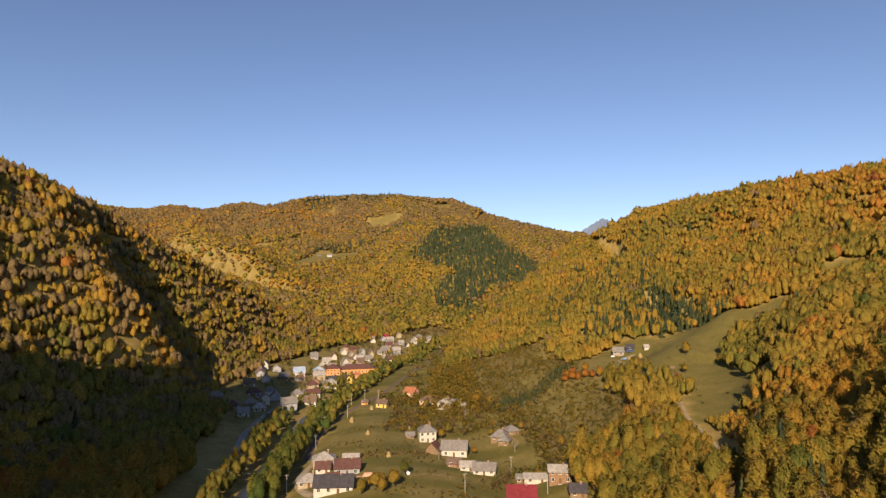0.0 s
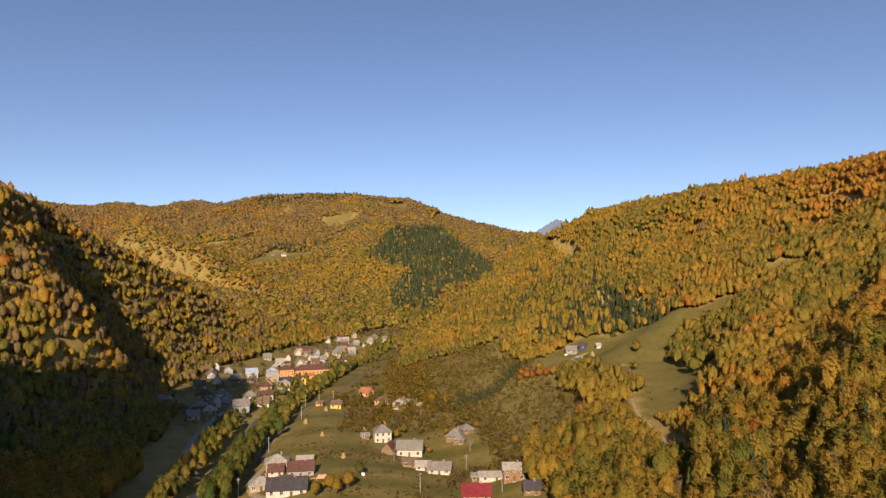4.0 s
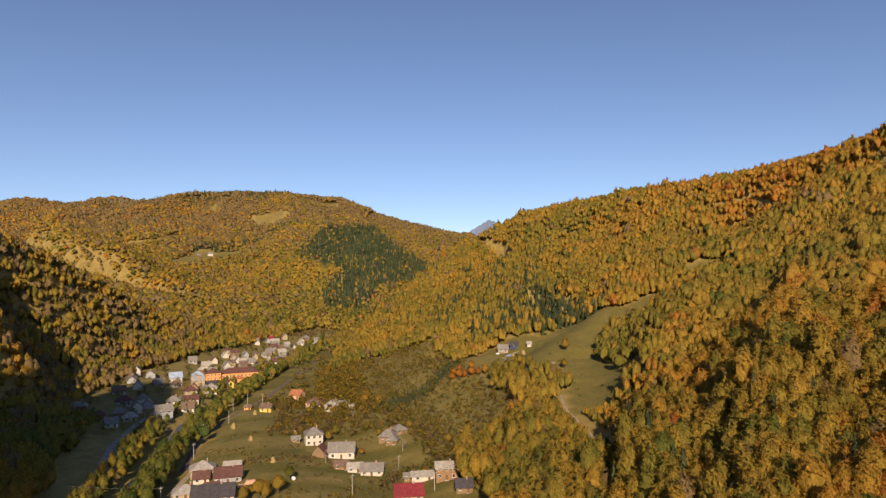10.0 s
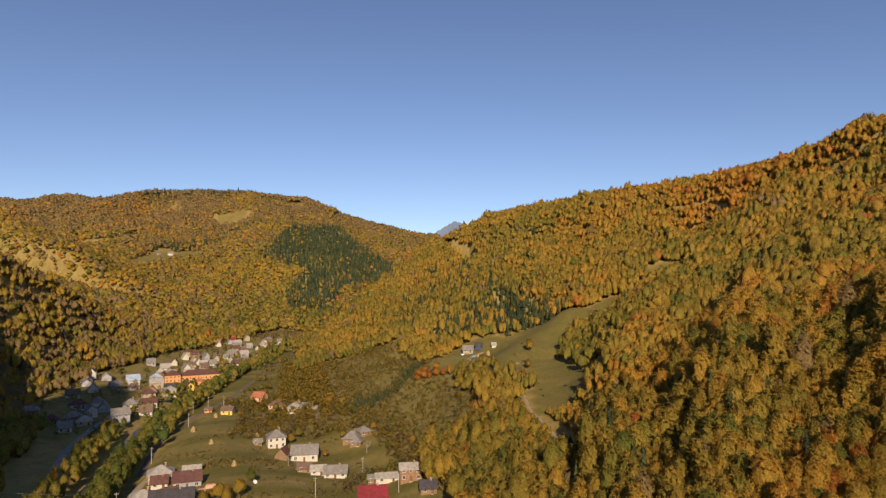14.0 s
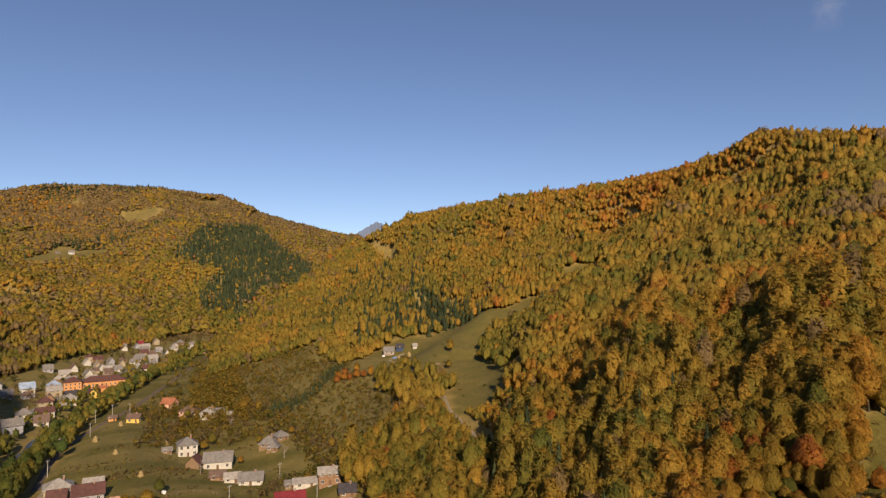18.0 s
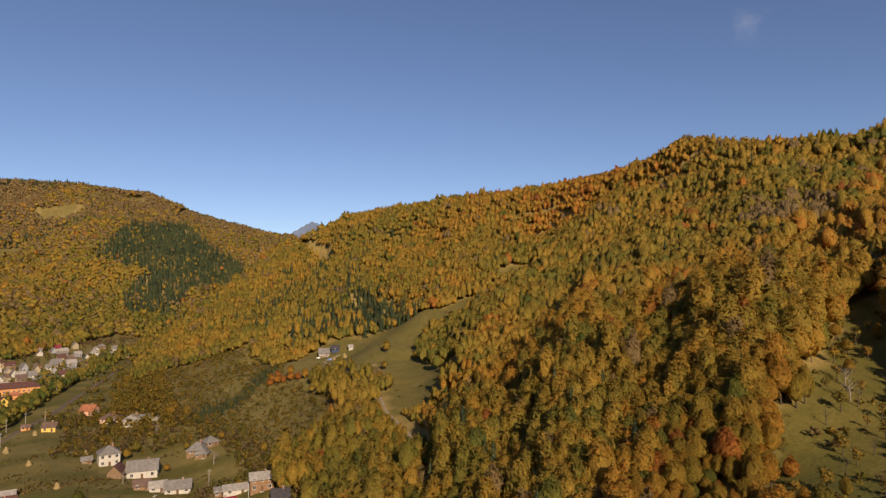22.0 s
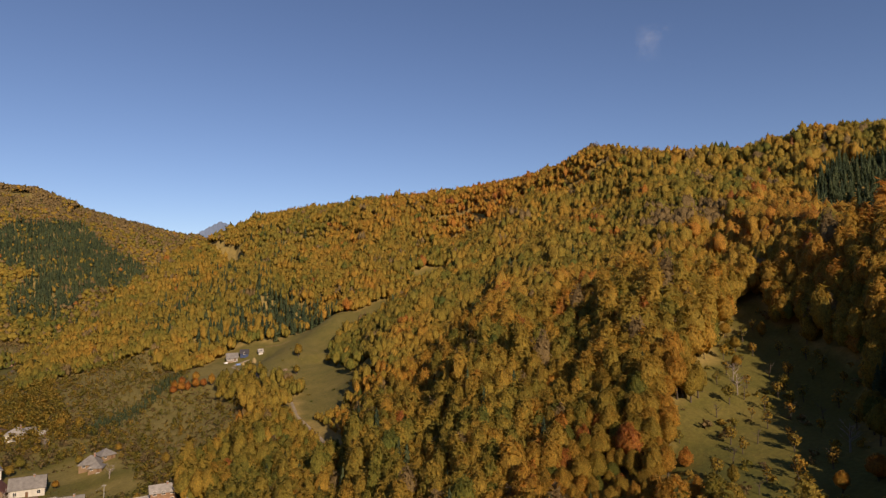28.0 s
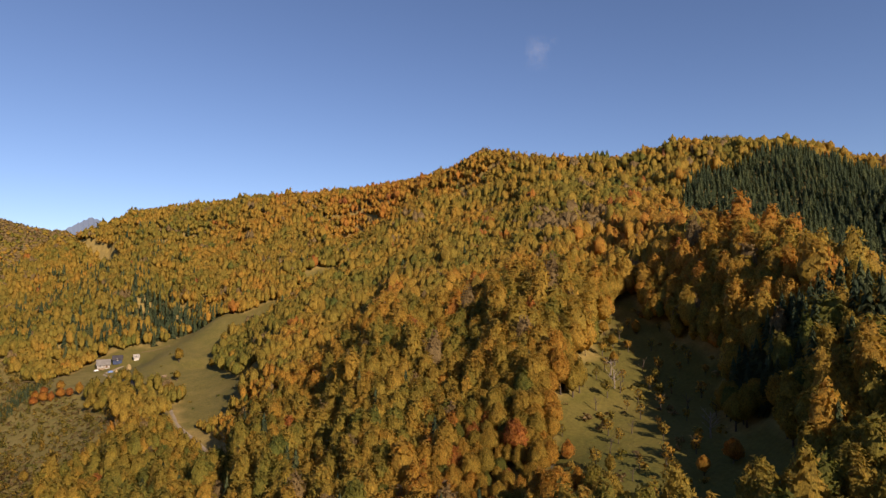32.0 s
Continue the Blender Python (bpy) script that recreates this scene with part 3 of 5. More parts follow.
def forest(step, near, far, seed, leaf_shapes, fir_shapes, grow, sink=0.8):
    x, y, z, rng = scatter(step, near, far, seed)
    fir = fir_share(x, y, rng)
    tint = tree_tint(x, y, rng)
    size = grow * np.clip(np.exp(rng.normal(0.0, 0.2, len(x))), 0.6, 1.6) * (1 + 0.5 * np.exp(-((x - 215) ** 2 + (y - 155) ** 2) / 1600))
    size = size * (1 - 0.66 * np.exp(-((x - 124) ** 2 + (y - 262) ** 2) / 800))
    size = size * (1 + 0.38 * np.exp(-(to_line(x, y, LINES["dark_spur"])[0] / 15) ** 2) * (np.hypot(x, y) < 420))
    size = size * (1 - 0.5 * np.exp(-((x - 122) ** 2 + (y - 100) ** 2) / 420))
    young = zone(x + rng.normal(0, 20, len(x)), y + rng.normal(0, 20, len(x)), "scrub")
    size = np.where(young, size * rng.uniform(0.35, 0.75, len(x)), size)
    if near < 200:
        # the trees of the nearest wood stand as single things
        away = np.hypot(x - 150, y - 95)
        order = np.argsort(away)
        chosen = np.concatenate([order[~fir[order]][:280], order[fir[order]][:70]])
        for i in chosen:
            KEPT_TREES.append((float(x[i]), float(y[i]), float(z[i]), float(size[i]), float(tint[i]), bool(fir[i]), float(rng.uniform(0, 360))))
        rest = np.ones(len(x), bool)
        rest[chosen] = False
        x, y, z, fir, tint, size = x[rest], y[rest], z[rest], fir[rest], tint[rest], size[rest]
    for kind, m, shapes, mat in (("broadleaf_forest", ~fir, leaf_shapes, LEAF), ("spruce_forest", fir, fir_shapes, NEEDLE)):
        if m.any():
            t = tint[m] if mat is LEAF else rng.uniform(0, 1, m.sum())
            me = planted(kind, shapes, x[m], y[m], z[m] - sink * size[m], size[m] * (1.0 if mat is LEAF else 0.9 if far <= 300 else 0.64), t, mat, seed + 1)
            tagged(new(kind, me), "dense golden and orange autumn beech forest on the hillside" if mat is LEAF else "dark green spruce stand among autumn trees",
                   "forest", kind="stuff")


forest(3.1, 95, 300, 101, NEAR_LEAF, NEAR_FIR, 0.76, 1.2)
forest(5.2, 300, 560, 102, MID_GROVE, MID_FIR, 1.05, 0.4)
forest(5.5, 560, 930, 104, THIN_GROVE, MID_FIR, 1.08, 0.4)
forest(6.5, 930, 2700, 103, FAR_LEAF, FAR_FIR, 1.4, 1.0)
# the young spruce plantation below the crest
px_, py_ = np.meshgrid(np.arange(245, 510, 4.4), np.arange(30, 200, 4.4))
prng = np.random.default_rng(77)
px_, py_ = (a.ravel() + prng.uniform(-1.6, 1.6, a.size) for a in (px_, py_))
stand = zone(px_, py_, "spruce", 5)
px_, py_ = px_[stand], py_[stand]
me = planted("spruce_plantation", MID_FIR, px_, py_, height(px_, py_) - 0.5, prng.uniform(0.5, 0.72, len(px_)), prng.uniform(0.1, 0.9, len(px_)), NEEDLE, 78)
tagged(new("spruce_plantation", me), "dense dark green spruce plantation on the upper slope", "forest", kind="stuff")

# ---- helpers for things ----
def part(name, bm, mat, parent=None, label=""):
    """One mesh object, under a thing or a part."""
    if isinstance(bm, bmesh.types.BMesh):
        me = bpy.data.meshes.new(name)
        bm.to_mesh(me)
        bm.free()
        me.materials.append(mat)
    else:
        me = bm
    ob = new(name, me)
    ob.parent = parent
    if label:
        tagged(ob, label)
    return ob


def thing(name, x, y, z, rz, label, category, group=""):
    ob = new(name)
    ob.matrix_world = pose(x, y, z, 0, 0, rz)
    return tagged(ob, label, category, group)


def ground_at(x, y):
    return float(height(np.array([x]), np.array([y]))[0])


def add_box(bm, x0, y0, z0, x1, y1, z1, soften=0.0):
    v = [bm.verts.new(p) for p in ((x0, y0, z0), (x1, y0, z0), (x1, y1, z0), (x0, y1, z0), (x0, y0, z1), (x1, y0, z1), (x1, y1, z1), (x0, y1, z1))]
    f = [bm.faces.new([v[i] for i in q]) for q in ((3, 2, 1, 0), (4, 5, 6, 7), (0, 1, 5, 4), (1, 2, 6, 5), (2, 3, 7, 6), (3, 0, 4, 7))]
    if soften:
        bmesh.ops.bevel(bm, geom=list({e for q in f for e in q.edges}), offset=soften, segments=1, affect="EDGES")
    return bm


def box(*a, soften=0.0):
    return add_box(bmesh.new(), *a, soften=soften)


def add_tube(bm, points, radii, sides=6):
    """A bent, tapering round bar through the points."""
    rings = []
    for i, (p, r) in enumerate(zip(points, radii)):
        a, b = Vector(points[max(i - 1, 0)]), Vector(points[min(i + 1, len(points) - 1)])
        q = (b - a).to_track_quat("Z", "Y")
        rings.append([bm.verts.new(Vector(p) + q @ Vector((r * math.cos(6.2832 * k / sides), r * math.sin(6.2832 * k / sides), 0))) for k in range(sides)])
    for low, up in zip(rings, rings[1:]):
        for k in range(sides):
            bm.faces.new((low[k], low[(k + 1) % sides], up[(k + 1) % sides], up[k]))
    bm.faces.new(rings[0][::-1])
    bm.faces.new(rings[-1])
    return bm


# ---- single trees: trunk with limbs, crown of leaf clumps ----
def trunk_mesh(seed, tall, thick, limbs, twigs=0, mat=BARK):
    rng = random.Random(seed)
    bm = bmesh.new()
    lean = (rng.uniform(-0.4, 0.4), rng.uniform(-0.4, 0.4))
    add_tube(bm, [(0, 0, -0.8), (lean[0] * 0.2, lean[1] * 0.2, tall * 0.3), (lean[0], lean[1], tall * 0.65), (lean[0] * 1.2, lean[1] * 1.4, tall)], [thick * 1.25, thick, thick * 0.7, thick * 0.2])
    for k in range(limbs):
        a, z = 2.4 * k + rng.uniform(-0.3, 0.3), tall * rng.uniform(0.28, 0.8)
        r = tall * rng.uniform(0.2, 0.34)
        mid = (lean[0] * z / tall + 0.5 * r * math.cos(a), lean[1] * z / tall + 0.5 * r * math.sin(a), z + r * 0.35)
        end = (r * math.cos(a), r * math.sin(a), z + r * rng.uniform(0.7, 1.0))
        add_tube(bm, [(lean[0] * z / tall, lean[1] * z / tall, z), mid, end], [thick * 0.45, thick * 0.3, thick * 0.08], 4)
        for j in range(twigs):
            b = a + rng.uniform(-1.2, 1.2)
            s = rng.uniform(0.3, 1.0)
            p = Vector(mid).lerp(Vector(end), s)
            q = p + Vector((math.cos(b), math.sin(b), rng.uniform(0.4, 1.4))) * tall * rng.uniform(0.08, 0.16)
            add_tube(bm, [p, q], [thick * 0.14, thick * 0.05], 3)
    me = bpy.data.meshes.new("trunk")
    bm.to_mesh(me)
    bm.free()
    me.materials.append(mat)
    return me


def crown_mesh(shape, tint, mat=LEAF):
    v, tris, quads_, nr = shape
    return mesh_from("crown", v, np.concatenate([tris.ravel(), quads_.ravel()]), np.concatenate([np.full(len(tris), 3), np.full(len(quads_), 4)]), mat, np.full(len(v), tint), normals=nr)


def sparse_crown(seed, clumps, size, wide, low, tall):
    """An open crown of loose leaf clumps with gaps, no solid core."""
    rng = np.random.default_rng(seed)
    n = rng.normal(0, 1, (clumps, 3))
    n /= np.linalg.norm(n, axis=1)[:, None]
    c = n * rng.uniform(0.35, 1.05, (clumps, 1)) * np.array([wide, wide, tall / 2]) + np.array([0, 0, low + tall / 2])
    c[:, 0] += 0.25 * wide * np.sin(c[:, 2] * 1.7 + seed)
    qv, qf = clump_quads(rng, c, n, size, 0.8)
    return qv, np.zeros((0, 3), int), qf, unit(0.8 * np.repeat(n, 4, 0) + np.array([0, 0, 0.75]) + 0.25 * rng.normal(0, 1, qv.shape))


TRUNKS = [trunk_mesh(s, 11.5, 0.32, 7) for s in range(4)]
FIR_TRUNK = trunk_mesh(9, 17.0, 0.26, 0)
TINTS = (0.16, 0.28, 0.38, 0.45, 0.52, 0.6, 0.72, 0.82)
BIG_LEAF = [broadleaf(s, 1000, 0.34, 22, 0.9, 1.12, (FINE_V, FINE_F)) for s in range(61, 65)]
CROWNS = {(k, t): crown_mesh(BIG_LEAF[k], TINTS[t]) for k in range(4) for t in range(len(TINTS))}
FIR_CROWNS = [crown_mesh(conifer(70 + k, 15, 12), 0.25 + 0.25 * k, NEEDLE) for k in range(3)]
TINT_WORDS = ("green", "olive green", "yellow-green", "olive gold", "golden yellow", "golden orange", "orange", "rust red")


def tree_things(places, group):
    for x, y, z, s, tint, fir, turn in places:
        root = thing("spruce_tree" if fir else "beech_tree", x, y, z - 0.6, turn,
                     "tall dark green spruce on the wooded slope" if fir else "leafy %s autumn tree on the wooded slope" % TINT_WORDS[int(np.argmin([abs(tint - t) for t in TINTS]))],
                     "tree", group)
        root.scale = (s, s, s * (0.68 + 0.32 * (abs(x * 7 + y * 3) % 1)))
        if fir:
            root.scale = (s * 1.05, s * 1.05, s * (0.85 + 0.25 * (abs(x * 7 + y * 3) % 1)))
            part("trunk", FIR_TRUNK, None, root)
            part("crown", FIR_CROWNS[int(abs(x * 13)) % 3], None, root)
        else:
            k = int(abs(x * 17 + y)) % 4
            part("trunk", TRUNKS[k], None, root)
            part("crown", CROWNS[k, int(np.argmin([abs(tint - t) for t in TINTS]))], None, root)


def stuff_trees(name, shapes, places, tint, size, mat, seed, label, category):
    x, y = places
    me = planted(name, shapes, x, y, height(x, y) - 0.3, size, tint, mat, seed)
    return tagged(new(name, me), label, category, kind="stuff")


tree_things(KEPT_TREES, "trees of the near wood")

# orchard on the open slope
ORCHARD_TRUNKS = [trunk_mesh(20 + s, 4.2, 0.13, 7, 3, BARK) for s in range(3)]
ORCHARD_CROWNS = {(k, t): crown_mesh(sparse_crown(80 + k, (50, 110, 70)[k], 0.34, 1.5, 1.5, 3.4), t) for k in range(3) for t in (0.3, 0.45, 0.56)}
rng = random.Random(5)
for row in range(9):
    for col in range(11):
        x, y = 130 + col * 9.0 + row * 2.5 + rng.uniform(-2.5, 2.5), 62 + row * 8.6 + col * 1.3 + rng.uniform(-2.5, 2.5)
        if not bool(zone(np.array([x]), np.array([y]), "orchard")[0]) or rng.random() < 0.12:
            continue
        root = thing("fruit_tree", x, y, ground_at(x, y), rng.uniform(0, 360), "small thin-crowned fruit tree on the grassy orchard slope", "tree", "orchard trees")
        s = rng.uniform(0.75, 1.35)
        root.scale = (s, s, s)
        k = rng.randrange(3)
        part("trunk", ORCHARD_TRUNKS[k], None, root)
        if rng.random() < 0.85:
            part("crown", ORCHARD_CROWNS[k, rng.choice((0.3, 0.45, 0.56))], None, root)
BARE = trunk_mesh(33, 6.5, 0.2, 12, 9, PALE_BARK)
for x, y, s in ((171, 73, 1.1), (188, 112, 1.0), (196, 118, 0.9), (-3, 292, 0.8), (33, 300, 0.9), (52, 262, 1.0), (12, 372, 0.9)):
    root = thing("bare_tree", x, y, ground_at(x, y), x * 31 % 360, "leafless pale grey tree with fine branches on grass", "tree", "bare trees")
    root.scale = (s, s, s)
    part("trunk", BARE, None, root, "bare pale trunk and branches")
# larger trees standing alone: meadow edge, field, orchard
for x, y, s, t in ((155, 401, 0.72, 3), (142, 370, 0.55, 2), (128, 347, 0.62, 3), (132, 352, 0.5, 3), (61, 284, 0.62, 3), (158, 62, 0.62, 6), (150, 66, 0.45, 5), (226, 139, 0.55, 4), (218, 130, 0.5, 3),
                   (205, 122, 0.45, 4), (233, 128, 0.5, 4), (152, 118, 0.45, 4), (143, 100, 0.5, 6), (138, 84, 0.4, 2), (-20, 246, 0.62, 3), (-17, 262, 0.5, 0), (-30, 247, 0.36, 4), (-25, 250, 0.4, 4), (-2, 335, 0.5, 3),
                   (2, 345, 0.55, 1), (-14, 400, 0.5, 2), (10, 315, 0.42, 3), (14, 306, 0.35, 5), (24, 330, 0.4, 2), (38, 262, 0.4, 3), (55, 300, 0.45, 3), (40, 330, 0.4, 4), (-12, 415, 0.55, 1), (20, 395, 0.6, 4),
                   (28, 385, 0.6, 3), (-84, 395, 0.55, 4), (-100, 300, 0.5, 4), (-95, 285, 0.4, 3), (168, 382, 0.5, 2), (78, 406, 0.55, 7), (82, 403, 0.62, 6), (85, 400, 0.52, 7), (89, 398, 0.62, 6), (93, 395, 0.55, 7), (97, 392, 0.6, 5), (84, 411, 0.56, 7), (91, 406, 0.6, 5), (80, 412, 0.5, 6), (141, 33, 0.6, 5), (134, 29, 0.55, 6), (147, 37, 0.5, 5), (152, 29, 0.6, 6), (128, 36, 0.5, 5), (121, 66, 0.5, 3), (118, 84, 0.6, 3), (126, 92, 0.5, 6), (240, 430, 0.6, 2), (100, 452, 0.6, 3), (112, 470, 0.5, 4)):
    root = thing("lone_tree", x, y, ground_at(x, y) - (1.6 if t > 5 else 0.6), x * 57 % 360, "rounded %s tree standing alone on open grass" % TINT_WORDS[t], "tree", "lone trees")
    root.scale = (s, s, s * 0.8)
    part("trunk", TRUNKS[int(abs(x)) % 4], None, root)
    part("crown", CROWNS[int(abs(y)) % 4, t], None, root)

# ---- bushes and waterside trees ----
BUSH = [sparse_crown(90 + k, 18, 0.5, 1.5, -0.2, 2.6) for k in range(6)]
LOOSE = [sparse_crown(95 + k, 50, 0.75, 3.4, 1.0, 9.0) for k in range(4)]


def random_in(name, n, seed, rag=0):
    g = np.random.default_rng(seed)
    xs, ys = zip(*ZONES[name])
    x, y = g.uniform(min(xs), max(xs), n), g.uniform(min(ys), max(ys), n)
    m = zone(x, y, name, rag)
    return x[m], y[m], g


x, y, g = random_in("scrub", 15000, 1, 4)
keep = waves(x, y, 40, 31) + g.normal(0, 0.6, len(x)) > -0.25
x, y = x[keep], y[keep]
stuff_trees("scrub", BUSH, (x, y), np.where(g.random(len(x)) < 0.6, 1.12, g.uniform(0.12, 0.36, len(x))), g.uniform(0.2, 0.75, len(x)), LEAF, 3,
            "brown and olive scrub bushes on the dry slope", "bushes")
x, y, g = random_in("scrub", 1500, 7, 2)
stuff_trees("young_trees", LOOSE, (x, y), g.uniform(0.2, 0.5, len(x)), g.uniform(0.2, 0.55, len(x)), LEAF, 4, "young olive and gold trees scattered on the scrub slope", "trees")
strip_ = np.random.default_rng(71)
f = strip_.uniform(0, 1, 420)
x, y = 29 + 58 * f + strip_.normal(0, 3.5, 420), 373 + 66 * f ** 0.8 + strip_.normal(0, 5.5, 420)
stuff_trees("young_pines", MID_FIR, (x, y), strip_.uniform(0.2, 1, 420), strip_.uniform(0.12, 0.26, 420), NEEDLE, 72, "band of young dark green pines across the scrub slope", "trees")
f = strip_.uniform(0, 1, 260)
x, y = strip_.uniform(-12, 22, 260), strip_.uniform(388, 560, 260)
stuff_trees("slope_trees", LOOSE, (x, y), strip_.uniform(0.28, 0.52, 260), strip_.uniform(0.4, 0.85, 260), LEAF, 73, "golden and olive trees at the foot of the scrub slope", "trees")
a, r = strip_.uniform(0, 6.283, 420), 80 * np.sqrt(strip_.uniform(0, 1, 420))
stuff_trees("saddle_trees", THIN_GROVE, (264 + r * np.cos(a), 892 + r * np.sin(a)), strip_.uniform(0.25, 0.5, 420), strip_.uniform(0.8, 1.1, 420), LEAF, 74, "golden trees on the saddle of the wooded ridge", "trees")
x, y, g = random_in("meadow", 60, 8)
stuff_trees("meadow_bushes", BUSH, (x, y), g.uniform(0.1, 0.4, len(x)), g.uniform(0.3, 0.8, len(x)), LEAF, 5, "low olive bushes dotted over the meadow", "bushes")
x, y, g = random_in("orchard", 190, 9, 3)
edge = g.random(len(x)) < 0.5
x, y = x[edge], y[edge]
stuff_trees("orchard_bushes", BUSH, (x, y), np.where(g.random(len(x)) < 0.4, 1.12, g.uniform(0.25, 0.55, len(x))), g.uniform(0.5, 1.3, len(x)), LEAF, 6, "gold and brown bushes round the orchard", "bushes")
# hedges between the field strips
g = np.random.default_rng(12)
hx, hy = [], []
for y0, x0, x1, n in ((352, -52, 5, 60), (322, -50, -14, 30), (300, -46, -8, 90), (294, -48, 0, 90), (286, -20, 30, 45), (270, -8, 24, 30), (255, -5, 30, 36), (330, 8, 48, 50), (345, 2, 40, 60), (375, -30, 30, 90), (400, -20, 30, 90), (388, -40, 20, 60), (425, -48, 0, 70), (445, -50, 0, 90), (470, -45, 5, 90), (500, -40, 10, 90), (540, -35, 10, 90), (590, -30, 12, 90), (640, -22, 14, 80)):
    hx.append(g.uniform(x0, x1, n))
    hy.append(y0 + g.normal(0, 2.2, n) + 0.05 * hx[-1])
hx, hy = np.concatenate(hx), np.concatenate(hy)
stuff_trees("hedge_bushes", BUSH, (hx, hy), np.where(g.random(len(hx)) < 0.6, 1.12, g.uniform(0.2, 0.5, len(hx))), g.uniform(0.2, 0.65, len(hx)), LEAF, 8,
            "dry brown hedges and weeds between field strips", "bushes")
g = np.random.default_rng(13)
m = hy > 365
m &= g.random(len(m)) < 0.3
stuff_trees("garden_trees", LOOSE, (hx[m] + 3, hy[m] + 4), g.uniform(0.2, 0.5, m.sum()), g.uniform(0.35, 0.75, m.sum()), LEAF, 9, "olive and gold garden trees behind the fields", "trees")


# gardens and thickets between the houses on the valley floor
def patch_of(poly, n, seed):
    g = np.random.default_rng(seed)
    xs, ys = zip(*poly)
    x, y = g.uniform(min(xs), max(xs), n), g.uniform(min(ys), max(ys), n)
    m = inside(x, y, poly)
    for hx0, hy0 in ((-9.5, 330), (4.5, 304.5), (17, 276), (28, 321), (34, 325), (0.5, 409), (-11, 427), (-24.5, 460), (45.5, 253), (37, 260), (28.7, 241), (10, 280), (-5.5, 305), (4, 284), (-44, 250), (-42, 271), (-56, 292), (-57, 264.5), (-43, 289), (-41, 414), (7.5, 408.5)):
        m &= ~((abs(x - hx0) < 7) & (y < hy0 + 6) & (y > hy0 - 16))
    return x[m], y[m], g


x, y, g = patch_of([(-36, 342), (-4, 344), (24, 334), (44, 312), (46, 346), (28, 405), (0, 440), (-30, 450), (-42, 432), (-34, 395), (-30, 370)], 900, 81)
stuff_trees("garden_thicket", LOOSE, (x, y), np.where(g.random(len(x)) < 0.35, 1.12, g.uniform(0.2, 0.52, len(x))), g.uniform(0.22, 0.62, len(x)), LEAF, 82, "brown and olive fruit trees and thickets behind the houses", "trees")
x, y, g = patch_of([(10, 262), (60, 228), (66, 262), (60, 300), (48, 330), (36, 318), (44, 292), (40, 272), (22, 276)], 520, 83)
stuff_trees("yard_bushes", LOOSE, (x, y), np.where(g.random(len(x)) < 0.45, 1.12, g.uniform(0.1, 0.45, len(x))), g.uniform(0.2, 0.55, len(x)), LEAF, 84, "brown and olive bushes round the lower yards", "bushes")
x, y, g = patch_of([(-66, 324), (-60, 334), (-30, 308), (8, 304), (22, 300), (20, 293), (-28, 294)], 1300, 85)
stuff_trees("weed_band", BUSH, (x, y), np.where(g.random(len(x)) < 0.75, 1.12, g.uniform(0.2, 0.4, len(x))), g.uniform(0.15, 0.4, len(x)), LEAF, 86, "band of tall dry brown weeds across the field", "weeds")
x, y, g = patch_of([(-60, 300), (-66, 330), (-64, 400), (-40, 420), (-30, 350), (0, 340), (40, 300), (30, 262), (-20, 256), (-36, 290)], 900, 91)
keep = waves(x, y, 18, 92) > 0.1
stuff_trees("field_weeds", BUSH, (x[keep], y[keep]), np.where(g.random(keep.sum()) < 0.5, 1.12, g.uniform(0.05, 0.4, keep.sum())), g.uniform(0.1, 0.42, keep.sum()), LEAF, 93, "scattered dry weeds and small bushes on the plots", "weeds")
x, y, g = patch_of([(-34, 240), (-22, 250), (20, 256), (24, 236), (0, 232)], 160, 87)
stuff_trees("low_shrubs", BUSH, (x, y), np.where(g.random(len(x)) < 0.5, 1.12, g.uniform(0.2, 0.5, len(x))), g.uniform(0.25, 0.7, len(x)), LEAF, 88, "low brown shrubs on the plots by the road", "bushes")
x, y, g = patch_of([(90, 362), (97, 342), (106, 334), (116, 346), (124, 372), (120, 392), (102, 388)], 150, 89)
stuff_trees("olive_grove", NEAR_LEAF, (x, y), g.uniform(0.24, 0.42, len(x)), g.uniform(0.45, 0.68, len(x)), LEAF, 90, "dense grove of olive-gold trees below the hill farm", "trees")
for x, y, s_, t in ((-27, 243, 0.6, 3), (-32, 240, 0.5, 2), (-24, 240, 0.5, 3), (58, 283, 0.62, 4), (62, 281, 0.5, 4)):
    root = thing("garden_tree", x, y, ground_at(x, y) - 0.6, x * 41 % 360, "full %s garden tree beside the plots" % TINT_WORDS[t], "tree", "garden trees")
    root.scale = (s_, s_, s_ * 0.85)
    part("trunk", TRUNKS[int(abs(x)) % 4], None, root)
    part("crown", CROWNS[int(abs(y)) % 4, t], None, root)


def along_river(y0, y1, near, far, n, seed):
    """Places beside the water, offset to the east where near is positive."""
    g = np.random.default_rng(seed)
    y = g.uniform(y0, y1, n)
    pts = np.array(LINES["river"])
    x = np.interp(y, pts[:, 1], pts[:, 0]) + g.uniform(near, far, n)
    return x, y, g


